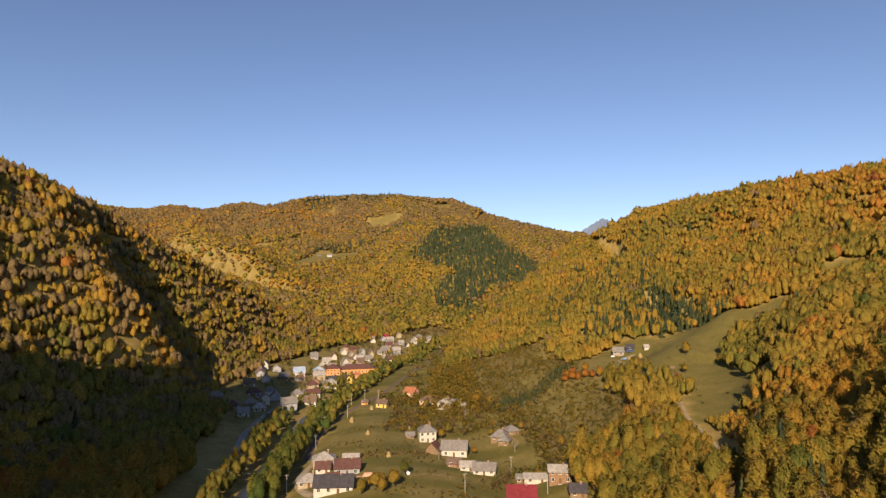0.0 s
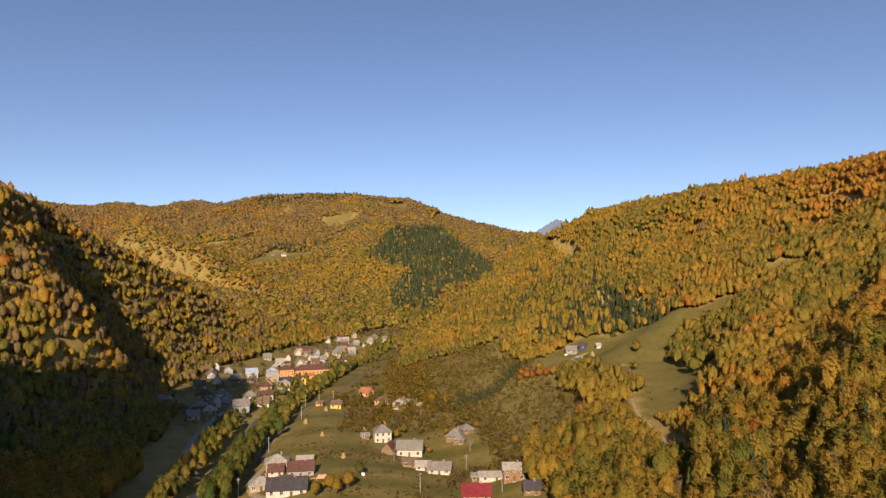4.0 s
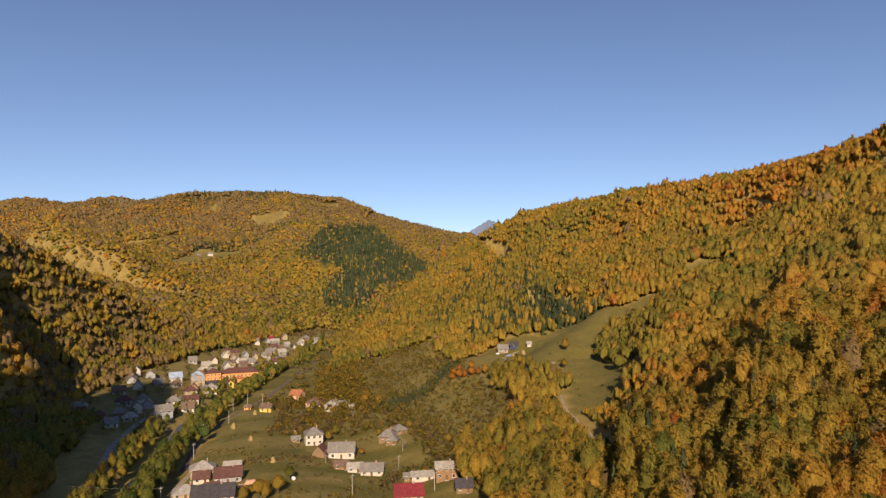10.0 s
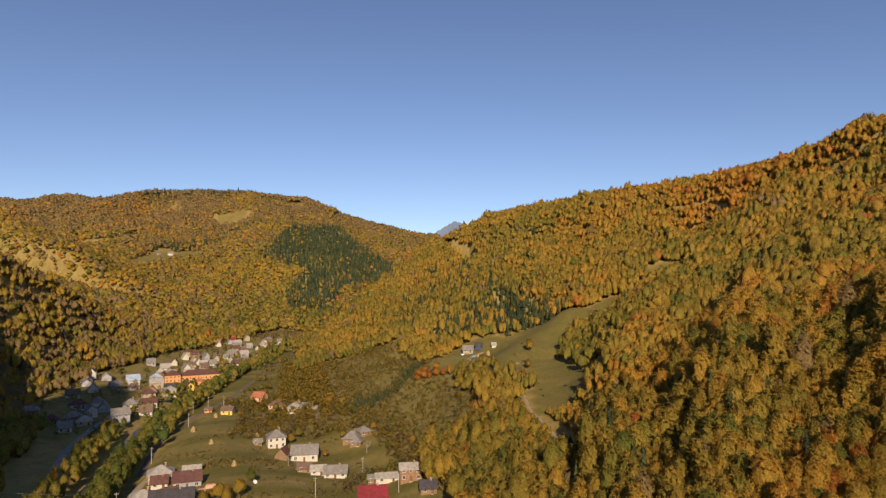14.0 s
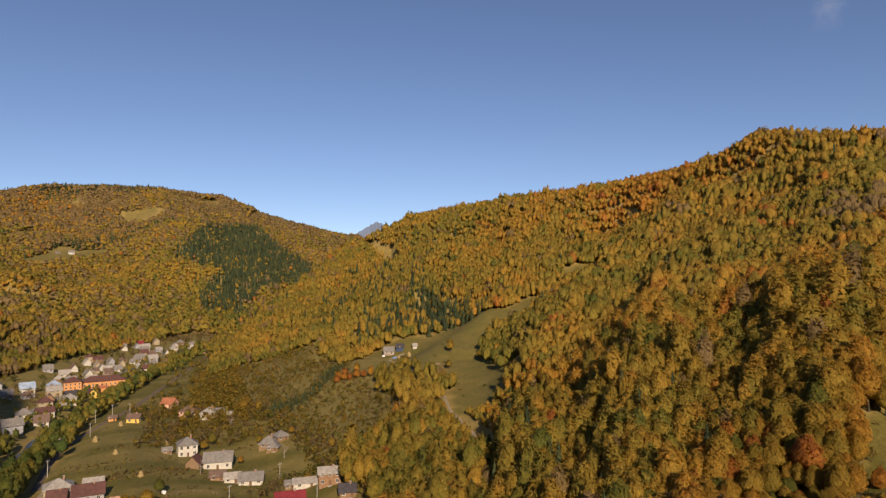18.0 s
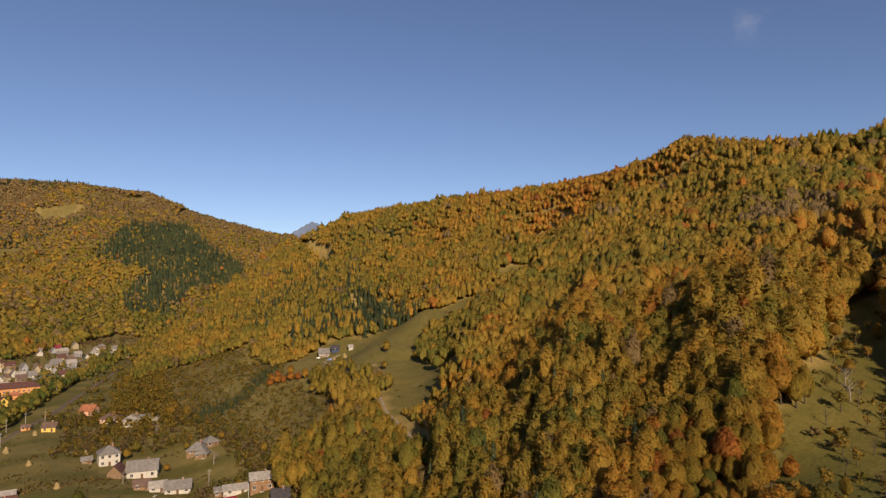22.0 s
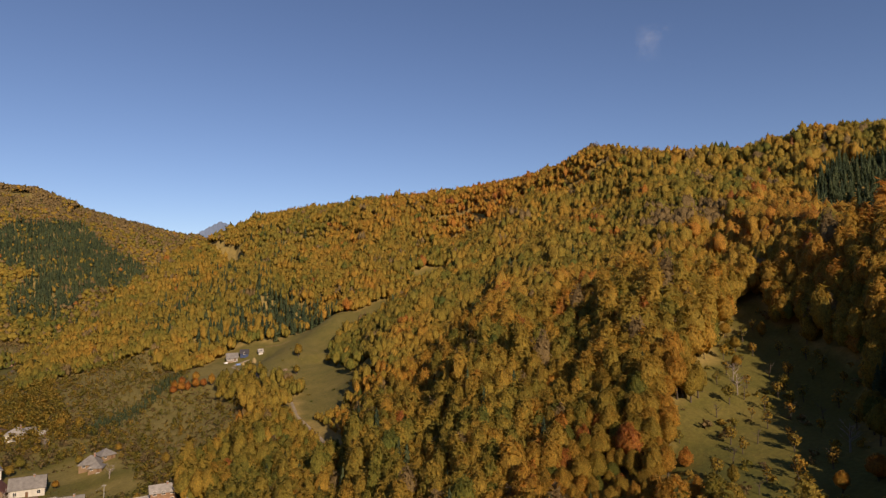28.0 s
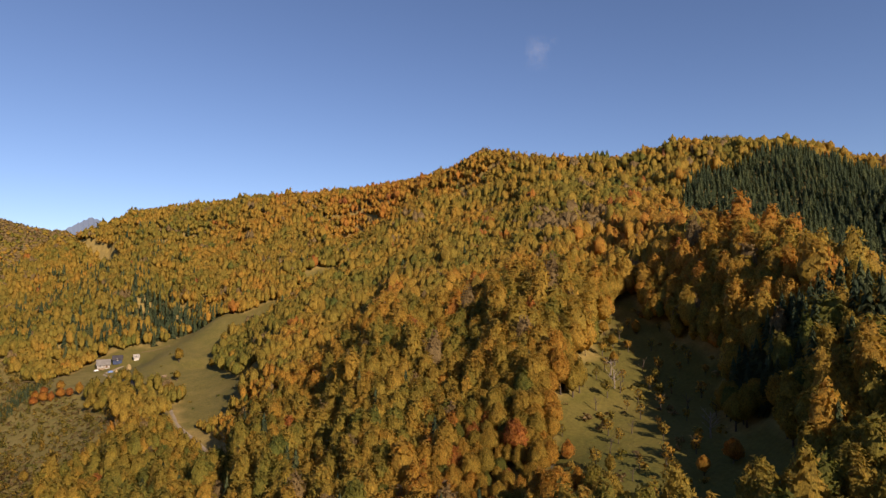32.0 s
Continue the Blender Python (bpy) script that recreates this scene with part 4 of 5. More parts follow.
for k, (y0, y1, a, b, n, lo, hi, s0, s1, shapes) in enumerate((
        (240, 345, 5, 15, 130, 0.02, 0.28, 0.45, 0.85, NEAR_LEAF), (345, 620, 4, 21, 300, 0.02, 0.34, 0.3, 1.0, MID_LEAF), (600, 900, 8, 34, 240, 0.05, 0.3, 0.35, 0.6, MID_LEAF),
        (370, 640, -20, -8, 170, 0.05, 0.35, 0.3, 0.58, MID_LEAF), (215, 380, -15, -6, 120, 0.1, 0.4, 0.35, 0.6, NEAR_LEAF), (640, 900, -22, -9, 80, 0.15, 0.4, 0.3, 0.55, MID_LEAF))):
    x, y, g = along_river(y0, y1, a, b, n, 40 + k)
    stuff_trees("willows", shapes, (x, y), g.uniform(lo, hi, len(x)), g.uniform(s0, s1, len(x)), LEAF, 50 + k, "olive green willows and alders along the river bank", "trees")
x, y, g = random_in("town", 1000, 14)
keep = river_gap(x, y) > 14
x, y = x[keep], y[keep]
stuff_trees("village_trees", LOOSE, (x, y), np.where(g.random(len(x)) < 0.3, 1.12, g.uniform(0.02, 0.38, len(x))), g.uniform(0.3, 0.7, len(x)), LEAF, 60, "small garden trees between the village houses", "trees")
g = np.random.default_rng(15)
x, y = g.uniform(-150, 40, 420), g.uniform(900, 1080, 420)
stuff_trees("grey_thicket", LOOSE, (x, y), np.full(420, 1.12), g.uniform(0.5, 0.9, 420), LEAF, 61, "grey-brown thicket behind the village", "trees")

# ---- buildings ----
def roofing(name, colour, rough=0.7, vary=0.3):
    m, nodes, links, b = material(name, rough)
    n = noise_node(nodes, links, 0.7, 5)
    fine = noise_node(nodes, links, 6.0, 3, stretch=(4, 0.6, 1))
    r = ramp_node(nodes, [(0.3, tuple(c * (1 - vary) for c in colour)), (0.7, tuple(min(1, c * (1 + vary * 0.7)) for c in colour))])
    links.new(n.outputs[0], r.inputs[0])
    links.new(mix_node(nodes, links, r.outputs[0], fine.outputs[0], 0.3, "OVERLAY"), b.inputs["Base Color"])
    bump(nodes, links, b, fine.outputs[0], 0.5, 0.06)
    return m


WALLS = {"white": plain("white_render", (0.52, 0.49, 0.42), 0.85, 0.8, 0.16), "cream": plain("cream_render", (0.38, 0.31, 0.2), 0.85, 0.8, 0.2), "grey": plain("grey_render", (0.33, 0.33, 0.34), 0.85, 0.8, 0.25),
         "orange": plain("orange_render", (0.62, 0.29, 0.10), 0.85, 0.5, 0.15), "pink": plain("pink_render", (0.66, 0.38, 0.25), 0.85, 0.6, 0.2), "yellow": plain("yellow_render", (0.72, 0.5, 0.12), 0.85, 0.6, 0.2),
         "wood": plain("old_boards", (0.24, 0.16, 0.09), 0.9, 1.0, 0.4, stretch=(6, 6, 0.5)), "brick": plain("bare_brick", (0.27, 0.16, 0.09), 0.9, 1.5, 0.35), "blue": plain("blue_boards", (0.05, 0.07, 0.13), 0.8, 1.0, 0.3),
         "stone": plain("rubble_stone", (0.36, 0.33, 0.29), 0.95, 1.4, 0.5, relief=0.8)}
ROOFS = {"grey": roofing("grey_sheet_roof", (0.2, 0.185, 0.165)), "pale": roofing("pale_sheet_roof", (0.32, 0.295, 0.26)), "dark": roofing("dark_slate_roof", (0.055, 0.05, 0.055)), "maroon": roofing("maroon_tile_roof", (0.115, 0.055, 0.045)),
         "red": roofing("red_sheet_roof", (0.2, 0.028, 0.034)), "brown": roofing("brown_tile_roof", (0.15, 0.1, 0.075)), "orange": roofing("orange_tile_roof", (0.36, 0.14, 0.07)), "blue": roofing("blue_sheet_roof", (0.30, 0.38, 0.5))}
GLASS, _n, _l, _b = material("window_glass", 0.12)
_b.inputs["Base Color"].default_value, _b.inputs["Specular IOR Level"].default_value = (0.03, 0.035, 0.04, 1), 0.6
FRAME = plain("window_frame_paint", (0.6, 0.56, 0.5), 0.6, 3.0, 0.15)
DOOR = plain("door_wood", (0.16, 0.09, 0.05), 0.7, 2.0, 0.3)
CHIMNEY = plain("chimney_brick", (0.34, 0.2, 0.14), 0.9, 3.0, 0.3)
CONCRETE = plain("concrete", (0.4, 0.38, 0.34), 0.9, 1.0, 0.2)


def wall_mesh(w, d, h, rise):
    """Walls down to 1.5 m under the floor, with gables where rise is given."""
    bm = bmesh.new()
    x, y = w / 2, d / 2
    prof = [(-y, -1.5), (y, -1.5), (y, h)] + ([(0, h + rise)] if rise else []) + [(-y, h)]
    a = [bm.verts.new((-x, p, q)) for p, q in prof]
    b = [bm.verts.new((x, p, q)) for p, q in prof]
    bm.faces.new(a[::-1])
    bm.faces.new(b)
    for i in range(len(prof)):
        j = (i + 1) % len(prof)
        bm.faces.new((a[i], a[j], b[j], b[i]))
    bmesh.ops.recalc_face_normals(bm, faces=bm.faces)
    return bm


def gable_roof(w, d, h, rise, eave=0.55, thick=0.16):
    bm = bmesh.new()
    x, slope = w / 2 + eave, rise / (d / 2)
    low = h - slope * eave
    y = d / 2 + eave
    prof = [(-y, low), (0, h + rise), (y, low), (y, low + thick), (0, h + rise + thick * 1.15), (-y, low + thick)]
    a = [bm.verts.new((-x, p, q)) for p, q in prof]
    b = [bm.verts.new((x, p, q)) for p, q in prof]
    for i in range(6):
        j = (i + 1) % 6
        bm.faces.new((a[i], a[j], b[j], b[i]))
    for e in (a, b):
        bm.faces.new((e[0], e[1], e[4], e[5]))
        bm.faces.new((e[1], e[2], e[3], e[4]))
    add_box(bm, -x, -0.14, h + rise + thick * 1.1, x, 0.14, h + rise + thick * 1.1 + 0.1)
    bmesh.ops.recalc_face_normals(bm, faces=bm.faces)
    return bm


def hip_roof(w, d, h, rise, eave=0.6, thick=0.16):
    bm = bmesh.new()
    x, y = w / 2 + eave, d / 2 + eave
    rx = max(w / 2 - d / 2, 0.15)
    low = [bm.verts.new(p) for p in ((-x, -y, h - 0.1), (x, -y, h - 0.1), (x, y, h - 0.1), (-x, y, h - 0.1))]
    rim = [bm.verts.new((v.co.x, v.co.y, h - 0.1 + thick)) for v in low]
    a, b = bm.verts.new((-rx, 0, h + rise)), bm.verts.new((rx, 0, h + rise))
    bm.faces.new(low[::-1])
    for i in range(4):
        j = (i + 1) % 4
        bm.faces.new((low[i], low[j], rim[j], rim[i]))
    for f in ((rim[0], rim[1], b, a), (rim[1], rim[2], b), (rim[2], rim[3], a, b), (rim[3], rim[0], a)):
        bm.faces.new(f)
    bmesh.ops.recalc_face_normals(bm, faces=bm.faces)
    return bm


WINDOW_MESHES = {}


def window_parts(root, x, y, z, turn, w=1.1, h=1.3):
    if (w, h) not in WINDOW_MESHES:
        bm = bmesh.new()
        for a in ((-w / 2 - 0.1, -0.07, -0.1, -w / 2, 0.06, h + 0.1), (w / 2, -0.07, -0.1, w / 2 + 0.1, 0.06, h + 0.1), (-w / 2, -0.07, h, w / 2, 0.06, h + 0.1), (-w / 2 - 0.15, -0.14, -0.12, w / 2 + 0.15, 0.06, 0),
                  (-0.04, -0.05, 0, 0.04, 0.02, h)):
            add_box(bm, *a)
        me = bpy.data.meshes.new("window_frame")
        bm.to_mesh(me)
        bm.free()
        me.materials.append(FRAME)
        pm = bpy.data.meshes.new("pane")
        bm = box(-w / 2, -0.03, 0, w / 2, 0.03, h)
        bm.to_mesh(pm)
        bm.free()
        pm.materials.append(GLASS)
        WINDOW_MESHES[w, h] = me, pm
    me, pm = WINDOW_MESHES[w, h]
    f = part("window", me, None, root)
    f.matrix_local = pose(x, y, z, 0, 0, turn)
    part("pane", pm, None, f)


def house(x, y, w, d, h, rz, roof, wall, cover, rise=2.2, cols=3, storeys=1, door=True, chimney=True, label="", name="house", group="village houses", category="house", side=1):
    """A building whose front, with windows, faces local -y."""
    z = ground_at(x, y)
    if storeys == 1:
        h *= 0.88
    rise *= 1.2
    root = thing(name, x, y, z, rz, label, category, group)
    part("wall", wall_mesh(w, d, h, rise if roof == "gable" else 0), WALLS[wall], root)
    part("roof", (gable_roof if roof == "gable" else hip_roof)(w, d, h, rise), ROOFS[cover], root, cover + " roof")
    if cols:
        for s in range(storeys):
            for k in range(cols):
                px = -w / 2 + w * (k + 0.5) / cols
                if s == 0 and door and k == cols // 2:
                    part("door", box(px - 0.5, -d / 2 - 0.05, 0, px + 0.5, -d / 2 + 0.02, 2.05), DOOR, root, "dark wooden door")
                    part("doorstep", box(px - 0.8, -d / 2 - 0.8, -1.2, px + 0.8, -d / 2 - 0.06, -0.02), CONCRETE, root)
                else:
                    window_parts(root, px, -d / 2, 0.95 + 2.7 * s, 0)
            for k in range(side):
                window_parts(root, w / 2, -d / 2 + d * (k + 0.5) / side, 0.95 + 2.7 * s, 90)
    if chimney:
        cx = w * 0.18
        c = part("chimney", box(cx - 0.3, -0.35, h + rise * 0.4, cx + 0.3, 0.25, h + rise + 0.75), CHIMNEY, root)
        part("cap", box(cx - 0.4, -0.45, h + rise + 0.754, cx + 0.4, 0.35, h + rise + 0.85), CONCRETE, c)
    return root


NEAR_HOUSES = (
    (-56, 292, 10, 9, 3.0, 12, "hip", "cream", "pale", 2.6, 3, 1, "cream house with a pale grey hipped roof beside the dirt track"),
    (-54, 279.5, 6.2, 5.5, 2.6, 6, "gable", "white", "maroon", 1.9, 2, 1, "small white outbuilding with a maroon roof"),
    (-42, 271, 10.5, 8, 3.4, 6, "gable", "grey", "maroon", 2.4, 3, 1, "pale grey house with a maroon gabled roof in a yard"),
    (-57, 264.5, 9, 8, 2.6, 10, "hip", "cream", "pale", 2.2, 3, 1, "low cream house with a pale hipped roof"),
    (-44, 250, 15, 8.5, 3.2, 4, "gable", "white", "dark", 2.8, 4, 1, "long white house with a black slate roof"),
    (-9.5, 330, 8.6, 8.5, 5.4, 8, "hip", "white", "grey", 2.7, 3, 2, "two-storey white house with a grey hipped roof"),
    (4.5, 304.5, 12, 7.5, 4.0, -6, "gable", "white", "grey", 2.8, 3, 1, "long white barn house with a weathered grey roof"),
    (17, 276, 9.5, 6.5, 2.6, -8, "gable", "white", "grey", 2.0, 3, 1, "low white cottage with a grey roof"),
    (28, 321, 8, 7, 2.4, -20, "hip", "wood", "grey", 2.8, 2, 1, "old wooden hut with a weathered grey hipped roof"),
    (0.5, 409, 9.5, 8.5, 3.4, -8, "hip", "white", "pale", 2.6, 3, 1, "white bungalow with a pale hipped roof"),
    (-11, 427, 11, 7.5, 3.0, -22, "hip", "pink", "brown", 2.4, 3, 1, "pinkish cottage with a brown hipped roof among trees"),
    (-24.5, 460, 8.5, 7.5, 3.2, -28, "gable", "pink", "orange", 2.6, 2, 1, "pink house with a bright orange tiled roof"),
    (-41, 414, 7, 6, 3.2, -14, "gable", "yellow", "brown", 1.7, 2, 1, "small yellow house on the green field"),
    (45.5, 253, 8.6, 6.5, 4.6, -6, "gable", "brick", "pale", 1.5, 3, 2, "unfinished two-storey brick house with a pale metal roof"),
    (28.7, 241, 10.5, 8.5, 3.0, -4, "gable", "cream", "red", 2.6, 3, 1, "house with a bright red sheet-metal roof"),
    (49, 235, 6, 5, 2.6, -8, "gable", "wood", "dark", 1.8, 2, 1, "small dark-roofed cabin under trees"),
)
for x, y, w, d, h, rz, roof, wall, cover, rise, cols, st, label in NEAR_HOUSES:
    house(x, y, w, d, h, rz, roof, wall, cover, rise, cols, st, label=label, side=2)
SHEDS = (
    (-43, 289, 7, 4, 2.2, 3, "gable", "grey", "pale", 1.0, "long low shed with a pale sheet roof"), (-18.5, 333, 4, 3.5, 2.0, 5, "gable", "wood", "grey", 1.0, "small open shed with a grey roof"),
    (-5.5, 305, 6, 6, 2.6, 70, "gable", "wood", "maroon", 2.6, "brown wooden barn with a rusty red roof"), (4, 284, 6, 5, 2.2, -4, "gable", "brick", "brown", 1.4, "brick shed with a brown roof"),
    (9.7, 280, 6, 5, 2.4, -6, "gable", "white", "pale", 1.4, "white shed with a pale roof"), (11.5, 281, 3.4, 3.4, 2.2, 14, "gable", "wood", "grey", 1.2, "grey lean shed beside a cottage"),
    (34, 325, 6, 6, 2.4, 20, "hip", "wood", "grey", 2.2, "wooden barn with a weathered grey roof"), (29.5, 314.5, 5.4, 5, 2.0, -20, "hip", "wood", "grey", 1.8, "low wooden store with a grey roof"),
    (7.5, 408.5, 6.5, 4.5, 2.2, -24, "gable", "grey", "grey", 1.1, "low grey annex beside a bungalow"), (-53.5, 424, 4.4, 3.6, 2.2, -10, "gable", "orange", "brown", 1.0, "small orange hut at the field edge"),
    (37, 260, 9.5, 6, 2.5, -5, "gable", "white", "pale", 1.0, "long low white stable with a pale metal roof"), (31.3, 263.5, 3.6, 5, 2.3, -5, "gable", "wood", "grey", 0.9, "small wooden shed with a grey roof"),
    (12, 396, 3.5, 3, 2.0, 10, "gable", "wood", "pale", 0.9, "tiny shed among bushes"), (-46.5, 263, 4.5, 4, 2.3, 6, "gable", "brick", "maroon", 1.1, "red-roofed shed in the yard"),
)
for x, y, w, d, h, rz, roof, wall, cover, rise, label in SHEDS:
    house(x, y, w, d, h, rz, roof, wall, cover, rise, cols=2, door=True, chimney=False, label=label, name="shed", group="village sheds", category="shed", side=0)
# the long orange school, one wing set back
house(-80, 576, 31, 11, 6.6, 10, "hip", "orange", "maroon", 3.4, 10, 2, label="long two-storey orange school with a maroon hipped roof", name="school", group="school buildings", category="building", side=3)
house(-101, 568, 12, 10, 6.0, 14, "hip", "orange", "maroon", 3.0, 4, 2, label="orange school wing with a maroon hipped roof", name="school_wing", group="school buildings", category="building", side=3)
house(-79, 564, 8, 5.5, 3.6, 10, "hip", "orange", "orange", 1.8, 2, 1, chimney=False, label="small orange porch building with an orange roof", name="school_annex", group="school buildings", category="building")
VILLAGE = ((-138.6, 411, "maroon", "grey"), (-127.7, 398, "grey", "white"), (-166, 564, "pale", "white"), (-150, 562, "pale", "grey"), (-145, 510, "grey", "white"), (-123, 456, "grey", "grey"), (-126, 440, "grey", "white"),
           (-130, 561, "blue", "white"), (-117, 584, "blue", "white"), (-120, 639, "pale", "white"), (-118.6, 670, "brown", "white"), (-114, 709, "pale", "white"), (-102, 690, "pale", "cream"), (-86, 640, "pale", "cream"),
           (-108, 540, "pale", "cream"), (-108, 604, "grey", "pink"), (-105, 512, "brown", "brick"), (-108, 461, "grey", "white"), (-99, 471, "maroon", "white"), (-103, 490, "maroon", "cream"), (-104.6, 436, "brown", "cream"),
           (-95.5, 447, "brown", "white"), (-93, 494, "pale", "white"), (-92, 511, "pale", "white"), (-95, 530, "dark", "cream"), (-84, 541, "maroon", "yellow"), (-59, 679, "maroon", "white"), (-72, 711, "grey", "white"),
           (-54, 716, "grey", "cream"), (-40, 757, "brown", "pink"), (-46, 793, "grey", "white"), (-31, 786, "brown", "cream"), (-24, 832, "pale", "white"), (-14, 848, "pale", "white"), (-6, 762, "brown", "pink"),
           (-94, 825, "brown", "white"), (-82, 873, "red", "white"), (-95, 862, "red", "cream"), (-70, 802, "grey", "white"), (-56, 812, "pale", "grey"), (-92, 702, "grey", "grey"), (-70, 745, "grey", "cream"),
           (-56, 735, "pale", "grey"), (-80, 660, "grey", "white"), (-98, 655, "brown", "cream"), (-66, 690, "pale", "grey"), (-20, 870, "grey", "white"), (-40, 850, "pale", "white"))
rng = random.Random(8)
MORE = []
while len(MORE) < 34:
    x0, y0 = rng.choice(VILLAGE)[:2]
    x, y = x0 + rng.uniform(-17, 17), y0 + rng.uniform(-26, 26)
    if min(math.hypot(x - q[0], y - q[1]) for q in list(VILLAGE) + MORE) > 12.5 and river_gap([x], [y])[0] > 16 and not (-110 < x < -55 and 548 < y < 592) and -170 < x < 5:
        MORE.append((x, y, rng.choice(("brown", "grey", "grey", "maroon", "pale")), rng.choice(("cream", "white", "wood", "grey"))))
for x, y, cover, wall in VILLAGE + tuple(MORE):
    k = 0.72 if y > 600 else 0.8
    w, d = k * rng.uniform(8.5, 12.5), k * rng.uniform(7, 9)
    st = 2 if rng.random() < 0.3 else 1
    roof = rng.choice(("hip", "gable", "gable"))
    house(x, y, w, d, 4.8 if st == 2 else rng.uniform(2.7, 3.3), rng.choice((18, 22, 108)) + rng.uniform(-8, 8), roof, wall, cover, rng.uniform(2.2, 3.2), 2, st, chimney=rng.random() < 0.6,
          label="%s village house with a %s %s roof" % ({"brick": "brick"}.get(wall, wall + " rendered"), cover, {"hip": "hipped", "gable": "gabled"}[roof]), side=2)
# hill farm on the meadow, and the two huts on the far shelf
house(126.5, 455, 7.5, 6, 2.6, -15, "gable", "stone", "grey", 2.4, 2, 1, chimney=False, label="old grey stone farmhouse on the meadow edge", name="farmhouse", group="hill farm", side=1)
house(135.5, 456, 5.5, 4.5, 2.2, -20, "gable", "blue", "dark", 1.8, 1, 1, door=False, chimney=False, label="dark blue wooden shed on the meadow", name="shed", group="hill farm", category="shed", side=0)
house(145, 449, 3, 2.6, 1.8, -10, "gable", "white", "pale", 1.2, 1, 1, door=False, chimney=False, label="small white hut on the meadow", name="hut", group="hill farm", category="hut", side=0)
house(-305, 1668, 13, 9, 4.5, 10, "gable", "white", "grey", 3.5, 2, 1, label="lone white farmhouse on the far mountain shelf", name="farmhouse", group="far farms")
house(-330, 1650, 10, 8, 3.5, 30, "gable", "wood", "grey", 3.0, 2, 1, chimney=False, label="grey barn on the far mountain shelf", name="barn", group="far farms", category="barn")

# ---- water, tracks and small things ----
def water_material():
    m, nodes, links, b = material("river_water", 0.3)
    b.inputs["Base Color"].default_value, b.inputs["Specular IOR Level"].default_value = (0.035, 0.045, 0.05, 1), 0.5
    n = noise_node(nodes, links, 0.6, 5, stretch=(1, 0.5, 1))
    bump(nodes, links, b, n.outputs[0], 0.5, 0.3)
    r = ramp_node(nodes, [(0.5, (0.03, 0.036, 0.036)), (0.75, (0.07, 0.075, 0.07))])
    links.new(n.outputs[0], r.inputs[0])
    links.new(r.outputs[0], b.inputs["Base Color"])
    return m


def smooth_line(points, step):
    p = np.array(points, float)
    s = np.concatenate([[0], np.cumsum(np.hypot(*np.diff(p[:, :2], axis=0).T))])
    t = np.arange(0, s[-1], step)
    q = np.stack([np.interp(t, s, p[:, k]) for k in range(p.shape[1])], -1)
    k = np.ones(5) / 5
    for c in range(q.shape[1]):
        q[:, c] = np.convolve(np.pad(q[:, c], 2, "edge"), k, "valid")
    return q


def ribbon(name, points, width, lift, mat, label, category, level=False, step=4.0):
    q = smooth_line(points, step)
    d = np.gradient(q[:, :2], axis=0)
    d /= np.hypot(*d.T)[:, None]
    side = np.stack([d[:, 1], -d[:, 0]], -1)
    across = np.linspace(-0.5, 0.5, 5)
    v = []
    for a in across:
        w = width * (1 + 0.12 * np.sin(np.arange(len(q)) * 0.9 + a))
        xy = q[:, :2] + side * (a * w)[:, None]
        z = q[:, 2] + lift if level else height(xy[:, 0], xy[:, 1]) + lift - 0.5 * (abs(a) > 0.4)
        v.append(np.column_stack([xy, z]))
    v = np.stack(v, 1)
    n = len(q)
    ids = np.arange(n * 5).reshape(n, 5)
    f = np.stack([ids[:-1, :-1], ids[:-1, 1:], ids[1:, 1:], ids[1:, :-1]], -1).reshape(-1, 4)
    ob = new(name, mesh_from(name, v.reshape(-1, 3), f.ravel(), np.full(len(f), 4), mat, smooth=True))
    return tagged(ob, label, category, kind="structure")


WATER = water_material()
ribbon("water", LINES["river"][:11], 8.0, -1.4, WATER, "grey-blue shallow river running down the valley", "river", level=True)
DIRT = plain("packed_dirt", (0.30, 0.24, 0.16), 0.95, 0.4, 0.3)
GRAVEL = plain("pale_road", (0.26, 0.24, 0.21), 0.95, 0.3, 0.25)
BALLAST = plain("brown_ballast", (0.15, 0.11, 0.08), 0.95, 0.5, 0.3)
ribbon("dirt_track", [(-50, 246), (-58, 256), (-64, 270), (-63, 292), (-60, 305)], 4.5, 0.3, DIRT, "pale dirt track between yards and the river", "track")
ribbon("yard", [(-62, 262), (-60, 272), (-52, 276)], 6.0, 0.26, DIRT, "bare dirt yard between houses", "yard")
ribbon("railway", [(-66, 300), (-70, 340), (-71, 370), (-66, 395), (-58, 420), (-47, 460), (-36, 530), (-20, 620), (0, 740)], 4.0, 0.35, BALLAST, "brown single-track railway bed along the river", "railway")
ribbon("road", [(-92, 230), (-100, 290), (-112, 350), (-115, 400), (-114, 450), (-108, 500), (-98, 560), (-80, 640), (-62, 720), (-48, 800), (-80, 840), (-92, 870), (-106, 900), (-130, 960), (-160, 1000)], 4.2, 0.3, GRAVEL,
       "pale village road along the river", "road")
ribbon("meadow_path", [(122, 440), (124, 410), (121, 380), (121, 350), (122, 326), (115, 300), (114, 275), (112, 254)], 2.2, 0.3, DIRT, "pale dirt path across the meadow", "path", step=3.0)
ribbon("farm_path", [(122, 440), (130, 446), (140, 452)], 3.0, 0.3, DIRT, "dirt yard path at the hill farm", "path", step=3.0)


